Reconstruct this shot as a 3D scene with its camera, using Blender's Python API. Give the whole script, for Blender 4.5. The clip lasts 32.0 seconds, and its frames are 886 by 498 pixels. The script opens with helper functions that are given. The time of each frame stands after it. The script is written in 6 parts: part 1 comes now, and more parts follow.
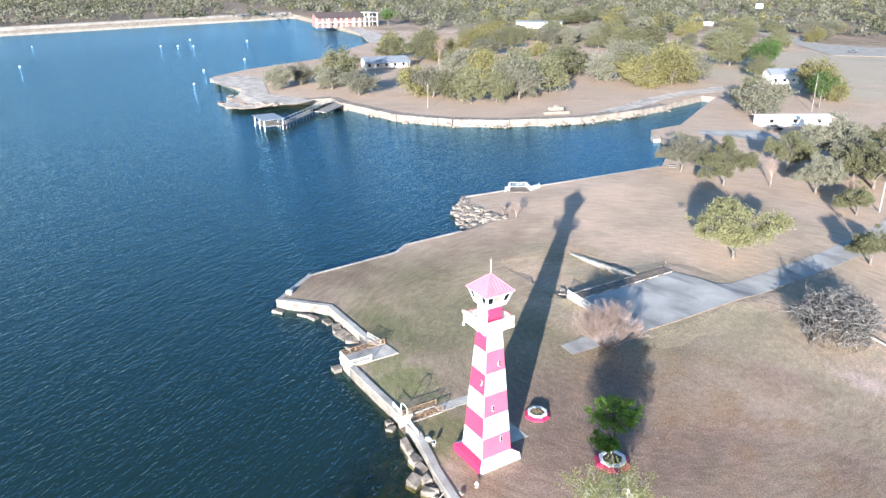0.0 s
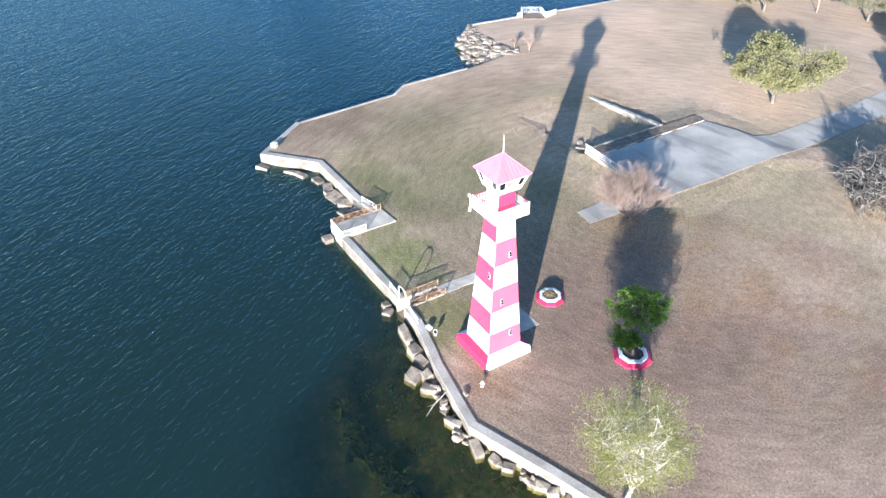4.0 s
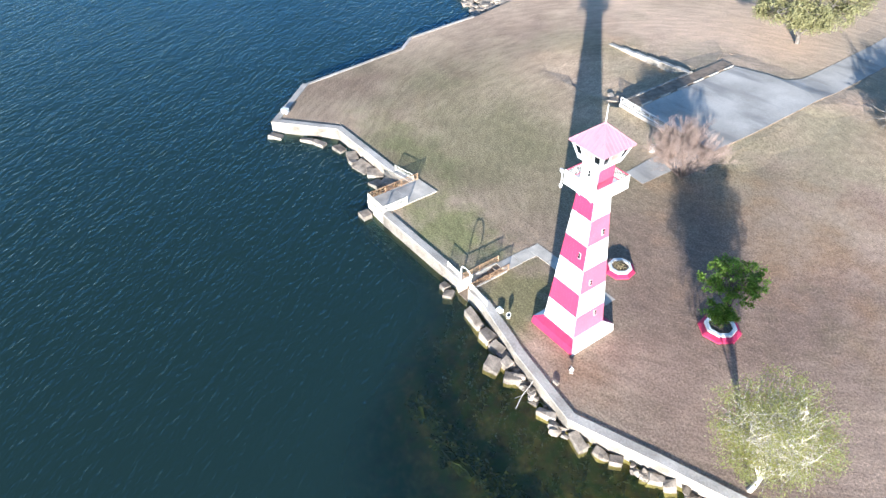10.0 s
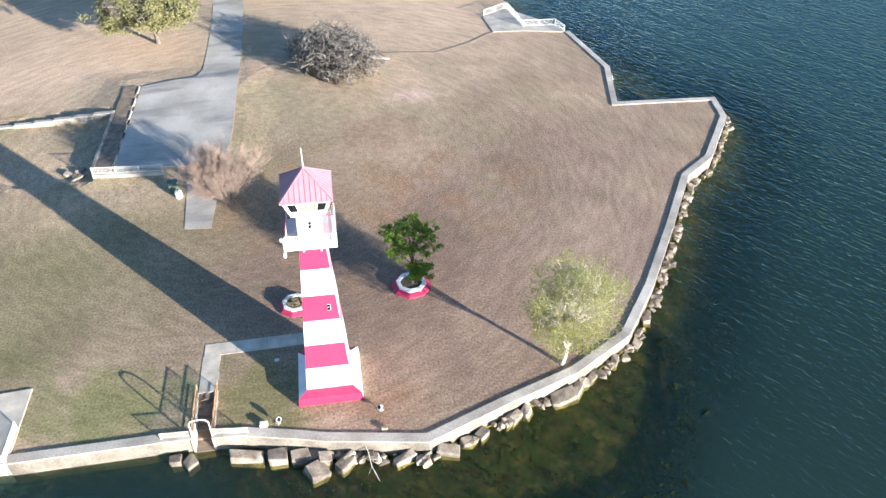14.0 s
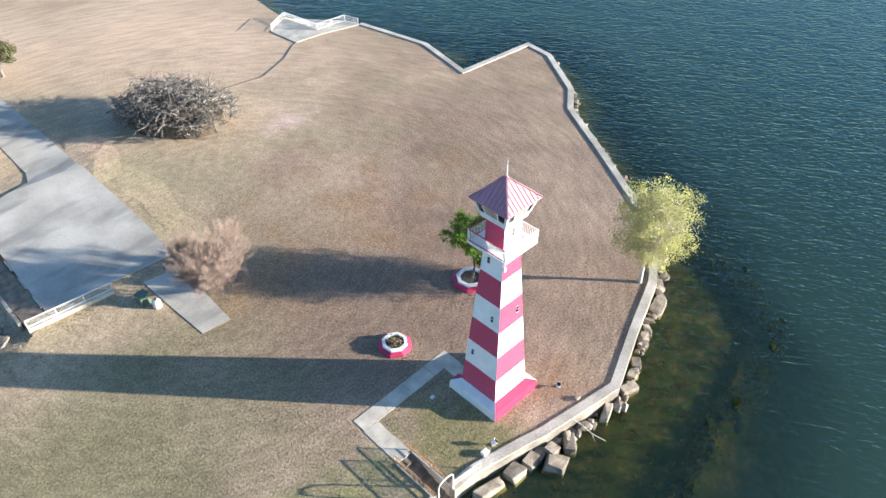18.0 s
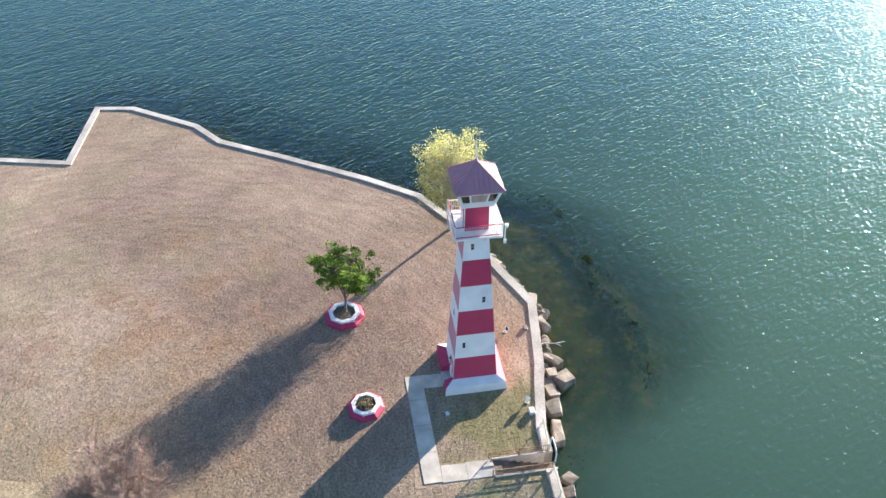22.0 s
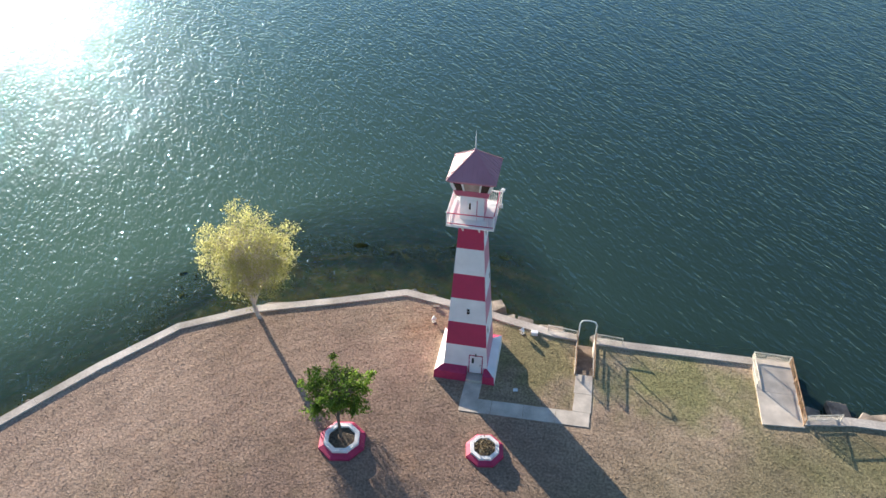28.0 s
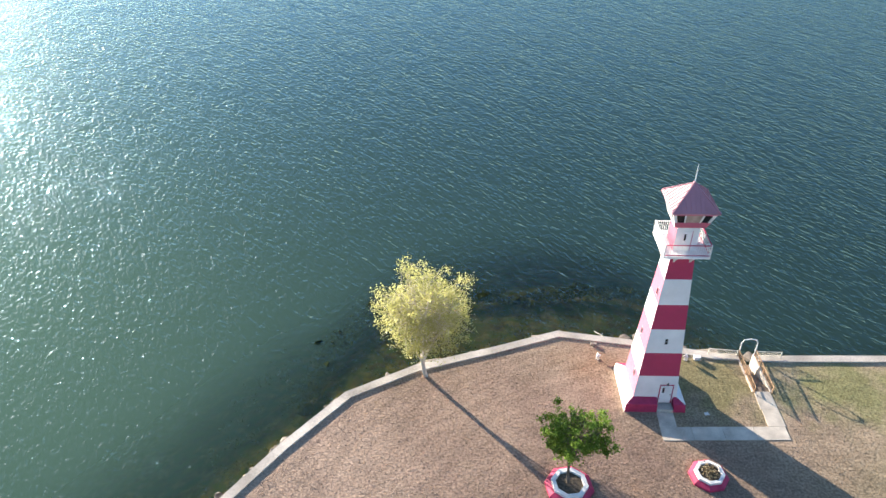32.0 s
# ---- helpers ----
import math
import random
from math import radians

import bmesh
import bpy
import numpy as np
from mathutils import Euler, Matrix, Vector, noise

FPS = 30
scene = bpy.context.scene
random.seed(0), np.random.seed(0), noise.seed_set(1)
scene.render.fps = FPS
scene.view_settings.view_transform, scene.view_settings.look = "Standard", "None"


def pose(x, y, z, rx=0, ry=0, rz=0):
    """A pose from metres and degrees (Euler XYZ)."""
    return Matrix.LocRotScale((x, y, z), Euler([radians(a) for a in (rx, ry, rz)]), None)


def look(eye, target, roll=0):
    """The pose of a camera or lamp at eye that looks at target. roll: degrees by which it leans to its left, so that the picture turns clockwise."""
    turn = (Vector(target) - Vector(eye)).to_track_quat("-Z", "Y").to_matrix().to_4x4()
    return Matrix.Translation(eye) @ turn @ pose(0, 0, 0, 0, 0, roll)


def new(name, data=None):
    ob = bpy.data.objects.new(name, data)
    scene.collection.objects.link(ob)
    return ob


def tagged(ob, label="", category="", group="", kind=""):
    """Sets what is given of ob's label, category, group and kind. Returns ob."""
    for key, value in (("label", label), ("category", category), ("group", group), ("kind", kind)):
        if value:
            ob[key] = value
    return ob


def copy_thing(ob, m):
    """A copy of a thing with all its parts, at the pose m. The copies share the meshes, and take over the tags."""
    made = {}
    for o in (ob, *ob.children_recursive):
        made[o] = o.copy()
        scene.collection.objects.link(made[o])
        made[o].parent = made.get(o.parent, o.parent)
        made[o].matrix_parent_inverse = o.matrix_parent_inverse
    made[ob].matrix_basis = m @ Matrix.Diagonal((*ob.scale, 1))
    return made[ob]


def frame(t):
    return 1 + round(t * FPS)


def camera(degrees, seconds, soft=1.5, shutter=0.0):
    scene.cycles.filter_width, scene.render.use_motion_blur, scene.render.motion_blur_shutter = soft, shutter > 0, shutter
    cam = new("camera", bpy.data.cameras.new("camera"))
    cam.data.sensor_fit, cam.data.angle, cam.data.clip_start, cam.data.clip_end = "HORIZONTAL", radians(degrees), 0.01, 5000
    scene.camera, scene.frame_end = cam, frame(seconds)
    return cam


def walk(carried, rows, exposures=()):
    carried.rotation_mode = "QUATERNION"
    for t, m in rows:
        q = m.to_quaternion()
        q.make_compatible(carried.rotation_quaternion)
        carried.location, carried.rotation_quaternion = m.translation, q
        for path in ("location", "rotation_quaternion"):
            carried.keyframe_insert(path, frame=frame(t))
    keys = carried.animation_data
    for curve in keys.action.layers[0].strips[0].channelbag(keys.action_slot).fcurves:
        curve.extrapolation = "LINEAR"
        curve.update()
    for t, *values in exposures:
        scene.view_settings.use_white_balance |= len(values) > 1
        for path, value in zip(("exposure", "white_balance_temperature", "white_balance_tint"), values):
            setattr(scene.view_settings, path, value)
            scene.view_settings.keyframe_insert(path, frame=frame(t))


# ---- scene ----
cam = camera(62.55, 32.0)
PATH = [
    (0, (-47.55, 34.62, 43.94), (-39.639, 29.678, 40.333), -0.04),
    (0.5, (-45.85, 33.66, 44.17), (-37.938, 28.736, 40.552), 0.05),
    (1, (-44.62, 32.87, 44.28), (-36.747, 27.984, 40.537), 0.06),
    (1.5, (-43.35, 32.08, 44.34), (-35.598, 27.272, 40.228), 0.04),
    (2, (-42.08, 31.31, 44.33), (-34.476, 26.589, 39.867), 0.11),
    (2.5, (-40.95, 30.51, 44.34), (-33.492, 25.901, 39.523), 0.06),
    (3, (-39.66, 29.82, 44.35), (-32.394, 25.302, 39.177), 0.19),
    (3.5, (-38.53, 29.14, 44.32), (-31.446, 24.745, 38.796), 0.23),
    (4, (-37.73, 28.41, 44.03), (-30.807, 24.140, 38.211), -0.00),
    (4.5, (-36.49, 27.85, 44.28), (-29.673, 23.624, 38.308), 0.08),
    (6.5, (-33.77, 26.26, 44.38), (-27.102, 22.111, 38.191), 0.10),
    (7, (-33.44, 26.08, 44.39), (-26.945, 22.030, 37.951), 0.17),
    (7.5, (-33.12, 25.94, 44.53), (-26.675, 21.911, 38.032), 0.06),
    (8, (-32.66, 26.17, 44.42), (-26.217, 22.138, 37.926), 0.09),
    (8.5, (-31.76, 27.15, 44.18), (-25.303, 23.111, 37.705), 0.15),
    (9, (-30.74, 28.74, 43.89), (-24.250, 24.702, 37.439), -0.05),
    (9.5, (-28.90, 31.04, 43.59), (-22.557, 26.777, 37.144), 0.24),
    (10, (-27.10, 33.40, 43.20), (-20.962, 28.823, 36.772), 0.16),
    (10.5, (-24.92, 35.62, 43.11), (-19.440, 30.265, 36.677), -0.17),
    (11, (-22.31, 37.97, 43.81), (-18.517, 31.355, 37.332), 0.24),
    (11.5, (-19.19, 39.20, 44.22), (-17.690, 31.723, 37.751), 1.39),
    (12, (-16.13, 39.20, 43.71), (-16.921, 31.542, 37.324), 1.61),
    (12.5, (-12.72, 38.79, 43.38), (-13.899, 31.177, 37.001), 1.39),
    (13, (-9.18, 38.21, 43.31), (-10.376, 30.599, 36.933), 1.46),
    (13.5, (-5.78, 37.56, 43.13), (-6.924, 29.951, 36.742), 1.18),
    (14, (-1.94, 37.03, 42.90), (-3.280, 29.451, 36.517), 1.08),
    (14.5, (2.02, 36.55, 42.62), (0.399, 28.996, 36.262), 0.88),
    (16.5, (17.78, 31.01, 42.91), (13.863, 24.385, 36.513), 0.86),
    (17, (21.03, 28.75, 43.08), (16.598, 22.445, 36.710), -0.17),
    (17.5, (24.75, 26.38, 42.94), (19.829, 20.429, 36.589), 0.08),
    (18, (27.84, 22.85, 43.17), (22.432, 17.371, 36.789), -0.04),
    (18.5, (30.68, 19.55, 43.30), (24.676, 14.727, 36.923), -0.01),
    (19, (33.18, 16.51, 43.24), (26.547, 12.554, 36.889), -0.48),
    (19.5, (34.69, 12.50, 43.22), (27.570, 9.552, 36.850), -0.69),
    (20, (35.85, 8.41, 43.05), (28.372, 6.536, 36.681), -0.60),
    (20.5, (36.75, 4.47, 43.02), (29.094, 3.407, 36.675), -0.62),
    (21, (37.37, 0.16, 42.85), (29.638, -0.397, 36.532), -0.31),
    (21.5, (37.75, -3.68, 42.73), (29.983, -3.622, 36.433), 0.02),
    (22, (37.40, -7.60, 42.86), (29.713, -6.469, 36.568), -0.45),
    (22.5, (36.07, -11.91, 43.16), (28.682, -9.652, 36.805), 0.21),
    (23, (34.59, -15.78, 43.13), (27.517, -12.656, 36.783), 0.07),
    (23.5, (32.96, -19.31, 43.04), (26.046, -15.851, 36.704), -0.16),
    (24, (31.10, -22.80, 42.87), (24.526, -18.688, 36.553), 0.16),
    (24.5, (28.80, -26.25, 42.97), (22.908, -21.214, 36.660), 0.62),
    (25, (26.26, -28.96, 43.06), (20.966, -23.278, 36.763), 0.21),
    (25.5, (23.46, -31.10, 42.78), (18.711, -24.950, 36.476), 0.17),
    (27.5, (8.89, -37.88, 42.71), (6.611, -30.448, 36.418), 0.05),
    (28, (5.42, -38.80, 42.75), (3.948, -31.166, 36.456), 0.12),
    (28.5, (1.90, -39.18, 42.87), (1.233, -31.438, 36.571), -0.13),
    (29, (-1.97, -39.54, 42.97), (-2.286, -31.770, 36.677), -0.30),
    (29.5, (-6.25, -40.06, 42.90), (-6.444, -32.251, 36.655), -0.11),
    (30, (-10.39, -40.63, 42.63), (-10.571, -32.774, 36.447), -0.07),
    (30.5, (-12.94, -41.16, 42.85), (-13.218, -33.321, 36.647), -0.29),
    (31, (-14.48, -41.51, 42.93), (-14.760, -33.628, 36.782), -0.49),
    (31.5, (-15.18, -41.76, 42.83), (-15.429, -33.712, 36.893), -0.18),
    (32, (-15.45, -41.71, 42.59), (-15.634, -33.510, 36.870), -0.05),
]
walk(cam, [(t, look(eye, target, roll)) for t, eye, target, roll in PATH], exposures=[(0, 1.66, 5800, 9), (9, 1.76, 5800, 9), (12, 1.66, 6100, 8), (14, 1.68, 6300, 8), (18, 1.78, 6450, 7), (20, 2.0, 6500, 7), (22, 1.94, 6600, 11), (24, 1.34, 6800, 13), (26, 1.32, 6800, 13), (28, 1.50, 6900, 13), (30, 1.86, 6900, 13), (32, 1.88, 7000, 12)])

# ---- light ----
SUN_DIR = Vector((-62.2, 67.2, 18.8)).normalized()
world = bpy.data.worlds.new("sky_world")
scene.world = world
world.use_nodes = True
wn = world.node_tree
sky = wn.nodes.new("ShaderNodeTexSky")
sky.sky_type, sky.sun_disc = "NISHITA", False
sky.sun_elevation = math.asin(SUN_DIR.z)
sky.sun_rotation = math.atan2(SUN_DIR.x, SUN_DIR.y)
sky.air_density, sky.dust_density, sky.ozone_density = 1.0, 0.6, 4.0
wn.nodes["Background"].inputs["Strength"].default_value = 0.095
wn.links.new(sky.outputs[0], wn.nodes["Background"].inputs["Color"])
sun = new("sun", bpy.data.lights.new("sun", "SUN"))
sun.data.energy, sun.data.angle, sun.data.color = 5.0, radians(0.53), (1.0, 0.93, 0.84)
sun.matrix_world = look(SUN_DIR * 200, (0, 0, 0))

WATER = -1.25

# ---- materials ----
def mat(name, base, rough=0.7, metal=0.0, var=0.12, scale=1.5, fine=18.0, bump=0.25, dist=0.02, tint=None, spec=0.4, island=0.0, obj=0.0):
    """A surface with stains at one scale, grain at another and a fine relief, in metres."""
    m = bpy.data.materials.new(name)
    m.use_nodes = True
    nt = m.node_tree
    b = nt.nodes["Principled BSDF"]
    b.inputs["Roughness"].default_value = rough
    b.inputs["Metallic"].default_value = metal
    b.inputs["Specular IOR Level"].default_value = spec
    geo = nt.nodes.new("ShaderNodeNewGeometry")
    n1 = nt.nodes.new("ShaderNodeTexNoise")
    n1.inputs["Scale"].default_value, n1.inputs["Detail"].default_value = scale, 4
    n2 = nt.nodes.new("ShaderNodeTexNoise")
    n2.inputs["Scale"].default_value, n2.inputs["Detail"].default_value = fine, 3
    for n in (n1, n2):
        nt.links.new(geo.outputs["Position"], n.inputs["Vector"])
    dark = tuple(c * (1 - 2.2 * var) for c in base)
    light = tint or tuple(min(1, c * (1 + 1.2 * var)) for c in base)
    r1 = nt.nodes.new("ShaderNodeValToRGB")
    r1.color_ramp.elements[0].position, r1.color_ramp.elements[1].position = 0.3, 0.7
    r1.color_ramp.elements[0].color, r1.color_ramp.elements[1].color = (*dark, 1), (*light, 1)
    nt.links.new(n1.outputs["Fac"], r1.inputs["Fac"])
    mx = nt.nodes.new("ShaderNodeMix")
    mx.data_type, mx.blend_type = "RGBA", "OVERLAY"
    mx.inputs["Factor"].default_value = min(1, 2.5 * var)
    nt.links.new(r1.outputs["Color"], mx.inputs[6])
    nt.links.new(n2.outputs["Fac"], mx.inputs[7])
    out = mx.outputs[2]
    for amount, node, socket in ((island, "ShaderNodeNewGeometry", "Random Per Island"), (obj, "ShaderNodeObjectInfo", "Random")):
        if amount:
            rnd = nt.nodes.new(node)
            hsv = nt.nodes.new("ShaderNodeHueSaturation")
            mr = nt.nodes.new("ShaderNodeMapRange")
            mr.inputs["To Min"].default_value, mr.inputs["To Max"].default_value = 1 - amount, 1 + amount
            nt.links.new(rnd.outputs[socket], mr.inputs["Value"])
            nt.links.new(mr.outputs["Result"], hsv.inputs["Value"])
            nt.links.new(out, hsv.inputs["Color"])
            out = hsv.outputs["Color"]
    nt.links.new(out, b.inputs["Base Color"])
    bp = nt.nodes.new("ShaderNodeBump")
    bp.inputs["Strength"].default_value, bp.inputs["Distance"].default_value = bump, dist
    nt.links.new(n2.outputs["Fac"], bp.inputs["Height"])
    nt.links.new(bp.outputs["Normal"], b.inputs["Normal"])
    return m


def leaf_mat(name, a, b_, trans=0.35, rough=0.6):
    """Leaves: two tones by island, with light coming through."""
    m = bpy.data.materials.new(name)
    m.use_nodes = True
    nt = m.node_tree
    b = nt.nodes["Principled BSDF"]
    b.inputs["Roughness"].default_value = rough
    b.inputs["Specular IOR Level"].default_value = 0.25
    geo = nt.nodes.new("ShaderNodeNewGeometry")
    r = nt.nodes.new("ShaderNodeValToRGB")
    r.color_ramp.elements[0].color, r.color_ramp.elements[1].color = (*a, 1), (*b_, 1)
    nt.links.new(geo.outputs["Random Per Island"], r.inputs["Fac"])
    info = nt.nodes.new("ShaderNodeObjectInfo")
    hsv = nt.nodes.new("ShaderNodeHueSaturation")
    mr = nt.nodes.new("ShaderNodeMapRange")
    mr.inputs["To Min"].default_value, mr.inputs["To Max"].default_value = 0.75, 1.25
    nt.links.new(info.outputs["Random"], mr.inputs["Value"])
    nt.links.new(mr.outputs["Result"], hsv.inputs["Value"])
    nt.links.new(r.outputs["Color"], hsv.inputs["Color"])
    nt.links.new(hsv.outputs["Color"], b.inputs["Base Color"])
    t = nt.nodes.new("ShaderNodeBsdfTranslucent")
    nt.links.new(hsv.outputs["Color"], t.inputs["Color"])
    mix = nt.nodes.new("ShaderNodeMixShader")
    mix.inputs["Fac"].default_value = trans
    nt.links.new(b.outputs[0], mix.inputs[1])
    nt.links.new(t.outputs[0], mix.inputs[2])
    nt.links.new(mix.outputs[0], nt.nodes["Material Output"].inputs["Surface"])
    return m


def siding_mat(name, base, rough=0.6):
    """Painted metal siding with fine upright ribs."""
    m = mat(name, base, rough, var=0.05, scale=0.7, fine=9, bump=0.08, dist=0.01, spec=0.5)
    nt = m.node_tree
    geo = next(n for n in nt.nodes if n.type == "NEW_GEOMETRY")
    sep = nt.nodes.new("ShaderNodeSeparateXYZ")
    nt.links.new(geo.outputs["Position"], sep.inputs[0])
    add = nt.nodes.new("ShaderNodeMath")
    add.operation = "ADD"
    nt.links.new(sep.outputs["X"], add.inputs[0])
    nt.links.new(sep.outputs["Y"], add.inputs[1])
    mul = nt.nodes.new("ShaderNodeMath")
    mul.operation = "MULTIPLY"
    mul.inputs[1].default_value = 2 * math.pi / 0.3
    nt.links.new(add.outputs[0], mul.inputs[0])
    sn = nt.nodes.new("ShaderNodeMath")
    sn.operation = "SINE"
    nt.links.new(mul.outputs[0], sn.inputs[0])
    pw = nt.nodes.new("ShaderNodeMath")
    pw.operation = "GREATER_THAN"
    pw.inputs[1].default_value = 0.93
    nt.links.new(sn.outputs[0], pw.inputs[0])
    b2 = nt.nodes.new("ShaderNodeBump")
    b2.inputs["Strength"].default_value, b2.inputs["Distance"].default_value = 0.35, 0.012
    nt.links.new(pw.outputs[0], b2.inputs["Height"])
    old = next(n for n in nt.nodes if n.type == "BUMP" and n != b2)
    nt.links.new(b2.outputs["Normal"], old.inputs["Normal"])
    return m


M_WHITE = siding_mat("white_paint", (0.80, 0.79, 0.77))
M_RED = siding_mat("red_paint", (0.47, 0.020, 0.085))
M_FADED = siding_mat("faded_red_paint", (0.52, 0.10, 0.165))
for m, chalky in ((M_RED, 0.55), (M_FADED, 0.32), (M_WHITE, 0.2)):
    chalk = m.node_tree.nodes["Principled BSDF"]
    chalk.inputs["Sheen Weight"].default_value = chalky
    chalk.inputs["Sheen Roughness"].default_value = 0.45
M_TRIM = mat("white_trim", (0.80, 0.79, 0.76), 0.5, var=0.05, scale=1, fine=12, bump=0.1)
M_REDTRIM = mat("red_trim", (0.47, 0.035, 0.10), 0.6, var=0.08, scale=2, bump=0.1)
M_ROOF = mat("red_metal_roof", (0.45, 0.205, 0.245), 0.55, metal=0.0, var=0.06, scale=1, bump=0.08, spec=0.6)
M_GLASS = mat("dark_glass", (0.012, 0.014, 0.016), 0.08, var=0.02, bump=0.0, spec=0.8)
# Pale tone imitates the bright reflection in the wide cab panes.
M_PALEGLASS = mat("pale_reflection_pane", (0.42, 0.32, 0.27), 0.25, var=0.15, scale=2, bump=0.02, spec=0.6)
M_CONC = mat("concrete", (0.50, 0.45, 0.38), 0.88, var=0.13, scale=0.6, fine=14, bump=0.3, dist=0.02, tint=(0.58, 0.53, 0.46))
# Stained faces, also coloured darker than the coping to temper their sunlight.
M_WALLFACE = mat("stained_darkened_face", (0.30, 0.255, 0.205), 0.95, var=0.22, scale=0.5, fine=6, bump=0.5, dist=0.04, tint=(0.38, 0.33, 0.27), obj=0.08)
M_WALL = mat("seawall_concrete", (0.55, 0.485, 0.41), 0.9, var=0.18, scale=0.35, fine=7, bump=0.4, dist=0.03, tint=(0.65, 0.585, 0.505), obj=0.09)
M_WALK = mat("walkway_concrete", (0.58, 0.51, 0.42), 0.9, var=0.12, scale=0.9, fine=20, bump=0.25, obj=0.05)
M_ASPHALT = mat("worn_asphalt", (0.48, 0.44, 0.385), 0.92, var=0.12, scale=0.22, fine=9, bump=0.15, dist=0.01, tint=(0.57, 0.525, 0.465))
M_ROCK = mat("limestone_boulder", (0.27, 0.22, 0.172), 0.92, var=0.25, scale=1.2, fine=9, bump=0.6, dist=0.05, tint=(0.37, 0.31, 0.25), obj=0.25)
M_SPIT = mat("pale_stony_shore", (0.68, 0.57, 0.46), 0.95, var=0.2, scale=0.3, fine=1.5, bump=1.0, dist=0.22, tint=(0.72, 0.61, 0.50))
M_BANK = mat("stony_bank", (0.29, 0.235, 0.185), 0.95, var=0.15, scale=0.6, fine=3, bump=0.5, dist=0.05, tint=(0.36, 0.30, 0.24), obj=0.08)
M_WETROCK = mat("submerged_rock", (0.028, 0.036, 0.012), 0.9, var=0.25, scale=1.5, fine=9, bump=0.6, dist=0.05, island=0.4)
M_FENCE = mat("painted_fence", (0.74, 0.68, 0.56), 0.6, var=0.12, scale=2.5, bump=0.15)
M_RUST = mat("rusty_fence", (0.42, 0.19, 0.08), 0.8, var=0.3, scale=3.0, fine=25, bump=0.3, tint=(0.48, 0.32, 0.19))
M_DARK = mat("dark_metal", (0.05, 0.05, 0.05), 0.5, metal=0.5, var=0.1)
M_BARK = mat("oak_bark", (0.17, 0.13, 0.10), 0.95, var=0.2, scale=3, fine=20, bump=0.6, dist=0.03)
M_PALEBARK = mat("pale_bark", (0.60, 0.54, 0.46), 0.9, var=0.15, scale=3, fine=20, bump=0.4, dist=0.02)
M_TWIG = mat("bare_pink_twigs", (0.36, 0.265, 0.22), 0.9, var=0.15, scale=2, fine=15, bump=0.2, island=0.25)
M_BRUSH = mat("grey_dead_branches", (0.20, 0.182, 0.165), 0.95, var=0.2, scale=2, fine=15, bump=0.4, island=0.7)
M_GREYBARK = mat("grey_oak_bark", (0.19, 0.165, 0.14), 0.95, var=0.2, scale=3, fine=20, bump=0.4, dist=0.02)
M_SOIL_FILLER = mat("soil_and_heap_filler", (0.13, 0.10, 0.07), 0.98, var=0.3, scale=5, fine=22, bump=0.9, dist=0.06)
M_STONE = mat("stone_wall", (0.42, 0.37, 0.31), 0.95, var=0.25, scale=1.1, fine=7, bump=0.8, dist=0.06, obj=0.18)
M_STEPS = mat("stair_concrete", (0.25, 0.19, 0.14), 0.92, var=0.2, scale=1.5, bump=0.3)
M_METALROOF = mat("grey_metal_roof", (0.34, 0.35, 0.36), 0.5, metal=0.2, var=0.08, scale=0.8, bump=0.05)
M_BROWNROOF = mat("brown_shingle_roof", (0.13, 0.09, 0.08), 0.85, var=0.15, scale=1.0, bump=0.4)
M_SIDING = mat("pale_house_siding", (0.66, 0.62, 0.56), 0.7, var=0.08, scale=0.6)
M_PINKWALL = mat("pink_stucco", (0.36, 0.21, 0.18), 0.8, var=0.1, scale=0.6)
M_WOOD = mat("weathered_timber", (0.33, 0.29, 0.25), 0.9, var=0.2, scale=2, fine=16, bump=0.4, obj=0.15)
M_CARPAINT = mat("dark_car_paint", (0.02, 0.022, 0.028), 0.25, var=0.04, bump=0.0, spec=0.7)
M_WHITECAR = mat("white_car_paint", (0.75, 0.75, 0.73), 0.3, var=0.03, bump=0.0, spec=0.6)
M_RUBBER = mat("black_rubber", (0.02, 0.02, 0.02), 0.8, var=0.1)
M_GREEN = mat("green_box_paint", (0.11, 0.16, 0.115), 0.6, var=0.1, scale=3)
M_BUOY = mat("white_buoy", (0.75, 0.73, 0.70), 0.5, var=0.05)
M_GRAVEL = mat("pale_gravel", (0.44, 0.38, 0.31), 0.95, var=0.1, scale=0.2, fine=3, bump=0.15, dist=0.02)
M_CABLE = mat("grey_cable", (0.09, 0.085, 0.08), 0.8, var=0.1)
L_SPRING = leaf_mat("spring_leaves", (0.51, 0.52, 0.17), (0.67, 0.64, 0.30), 0.8)
L_DEEP = leaf_mat("glossy_green_leaves", (0.115, 0.21, 0.028), (0.235, 0.335, 0.068), 0.65, 0.45)
L_OAK = leaf_mat("live_oak_leaves", (0.135, 0.134, 0.07), (0.215, 0.205, 0.11), 0.3)
L_YELLOW = leaf_mat("yellow_green_leaves", (0.25, 0.24, 0.11), (0.34, 0.32, 0.16), 0.35)
L_GREY = leaf_mat("grey_green_leaves", (0.18, 0.172, 0.12), (0.26, 0.245, 0.175), 0.3)
L_OLIVE = leaf_mat("olive_yellow_leaves", (0.215, 0.195, 0.075), (0.30, 0.265, 0.11), 0.3)
L_FRESH = leaf_mat("fresh_green_leaves", (0.09, 0.155, 0.04), (0.15, 0.21, 0.07), 0.4)
L_WEED = leaf_mat("water_weed", (0.028, 0.044, 0.010), (0.058, 0.068, 0.018), 0.3, 0.9)
L_WOODS = leaf_mat("distant_woods_leaves", (0.08, 0.085, 0.05), (0.15, 0.145, 0.09), 0.25)
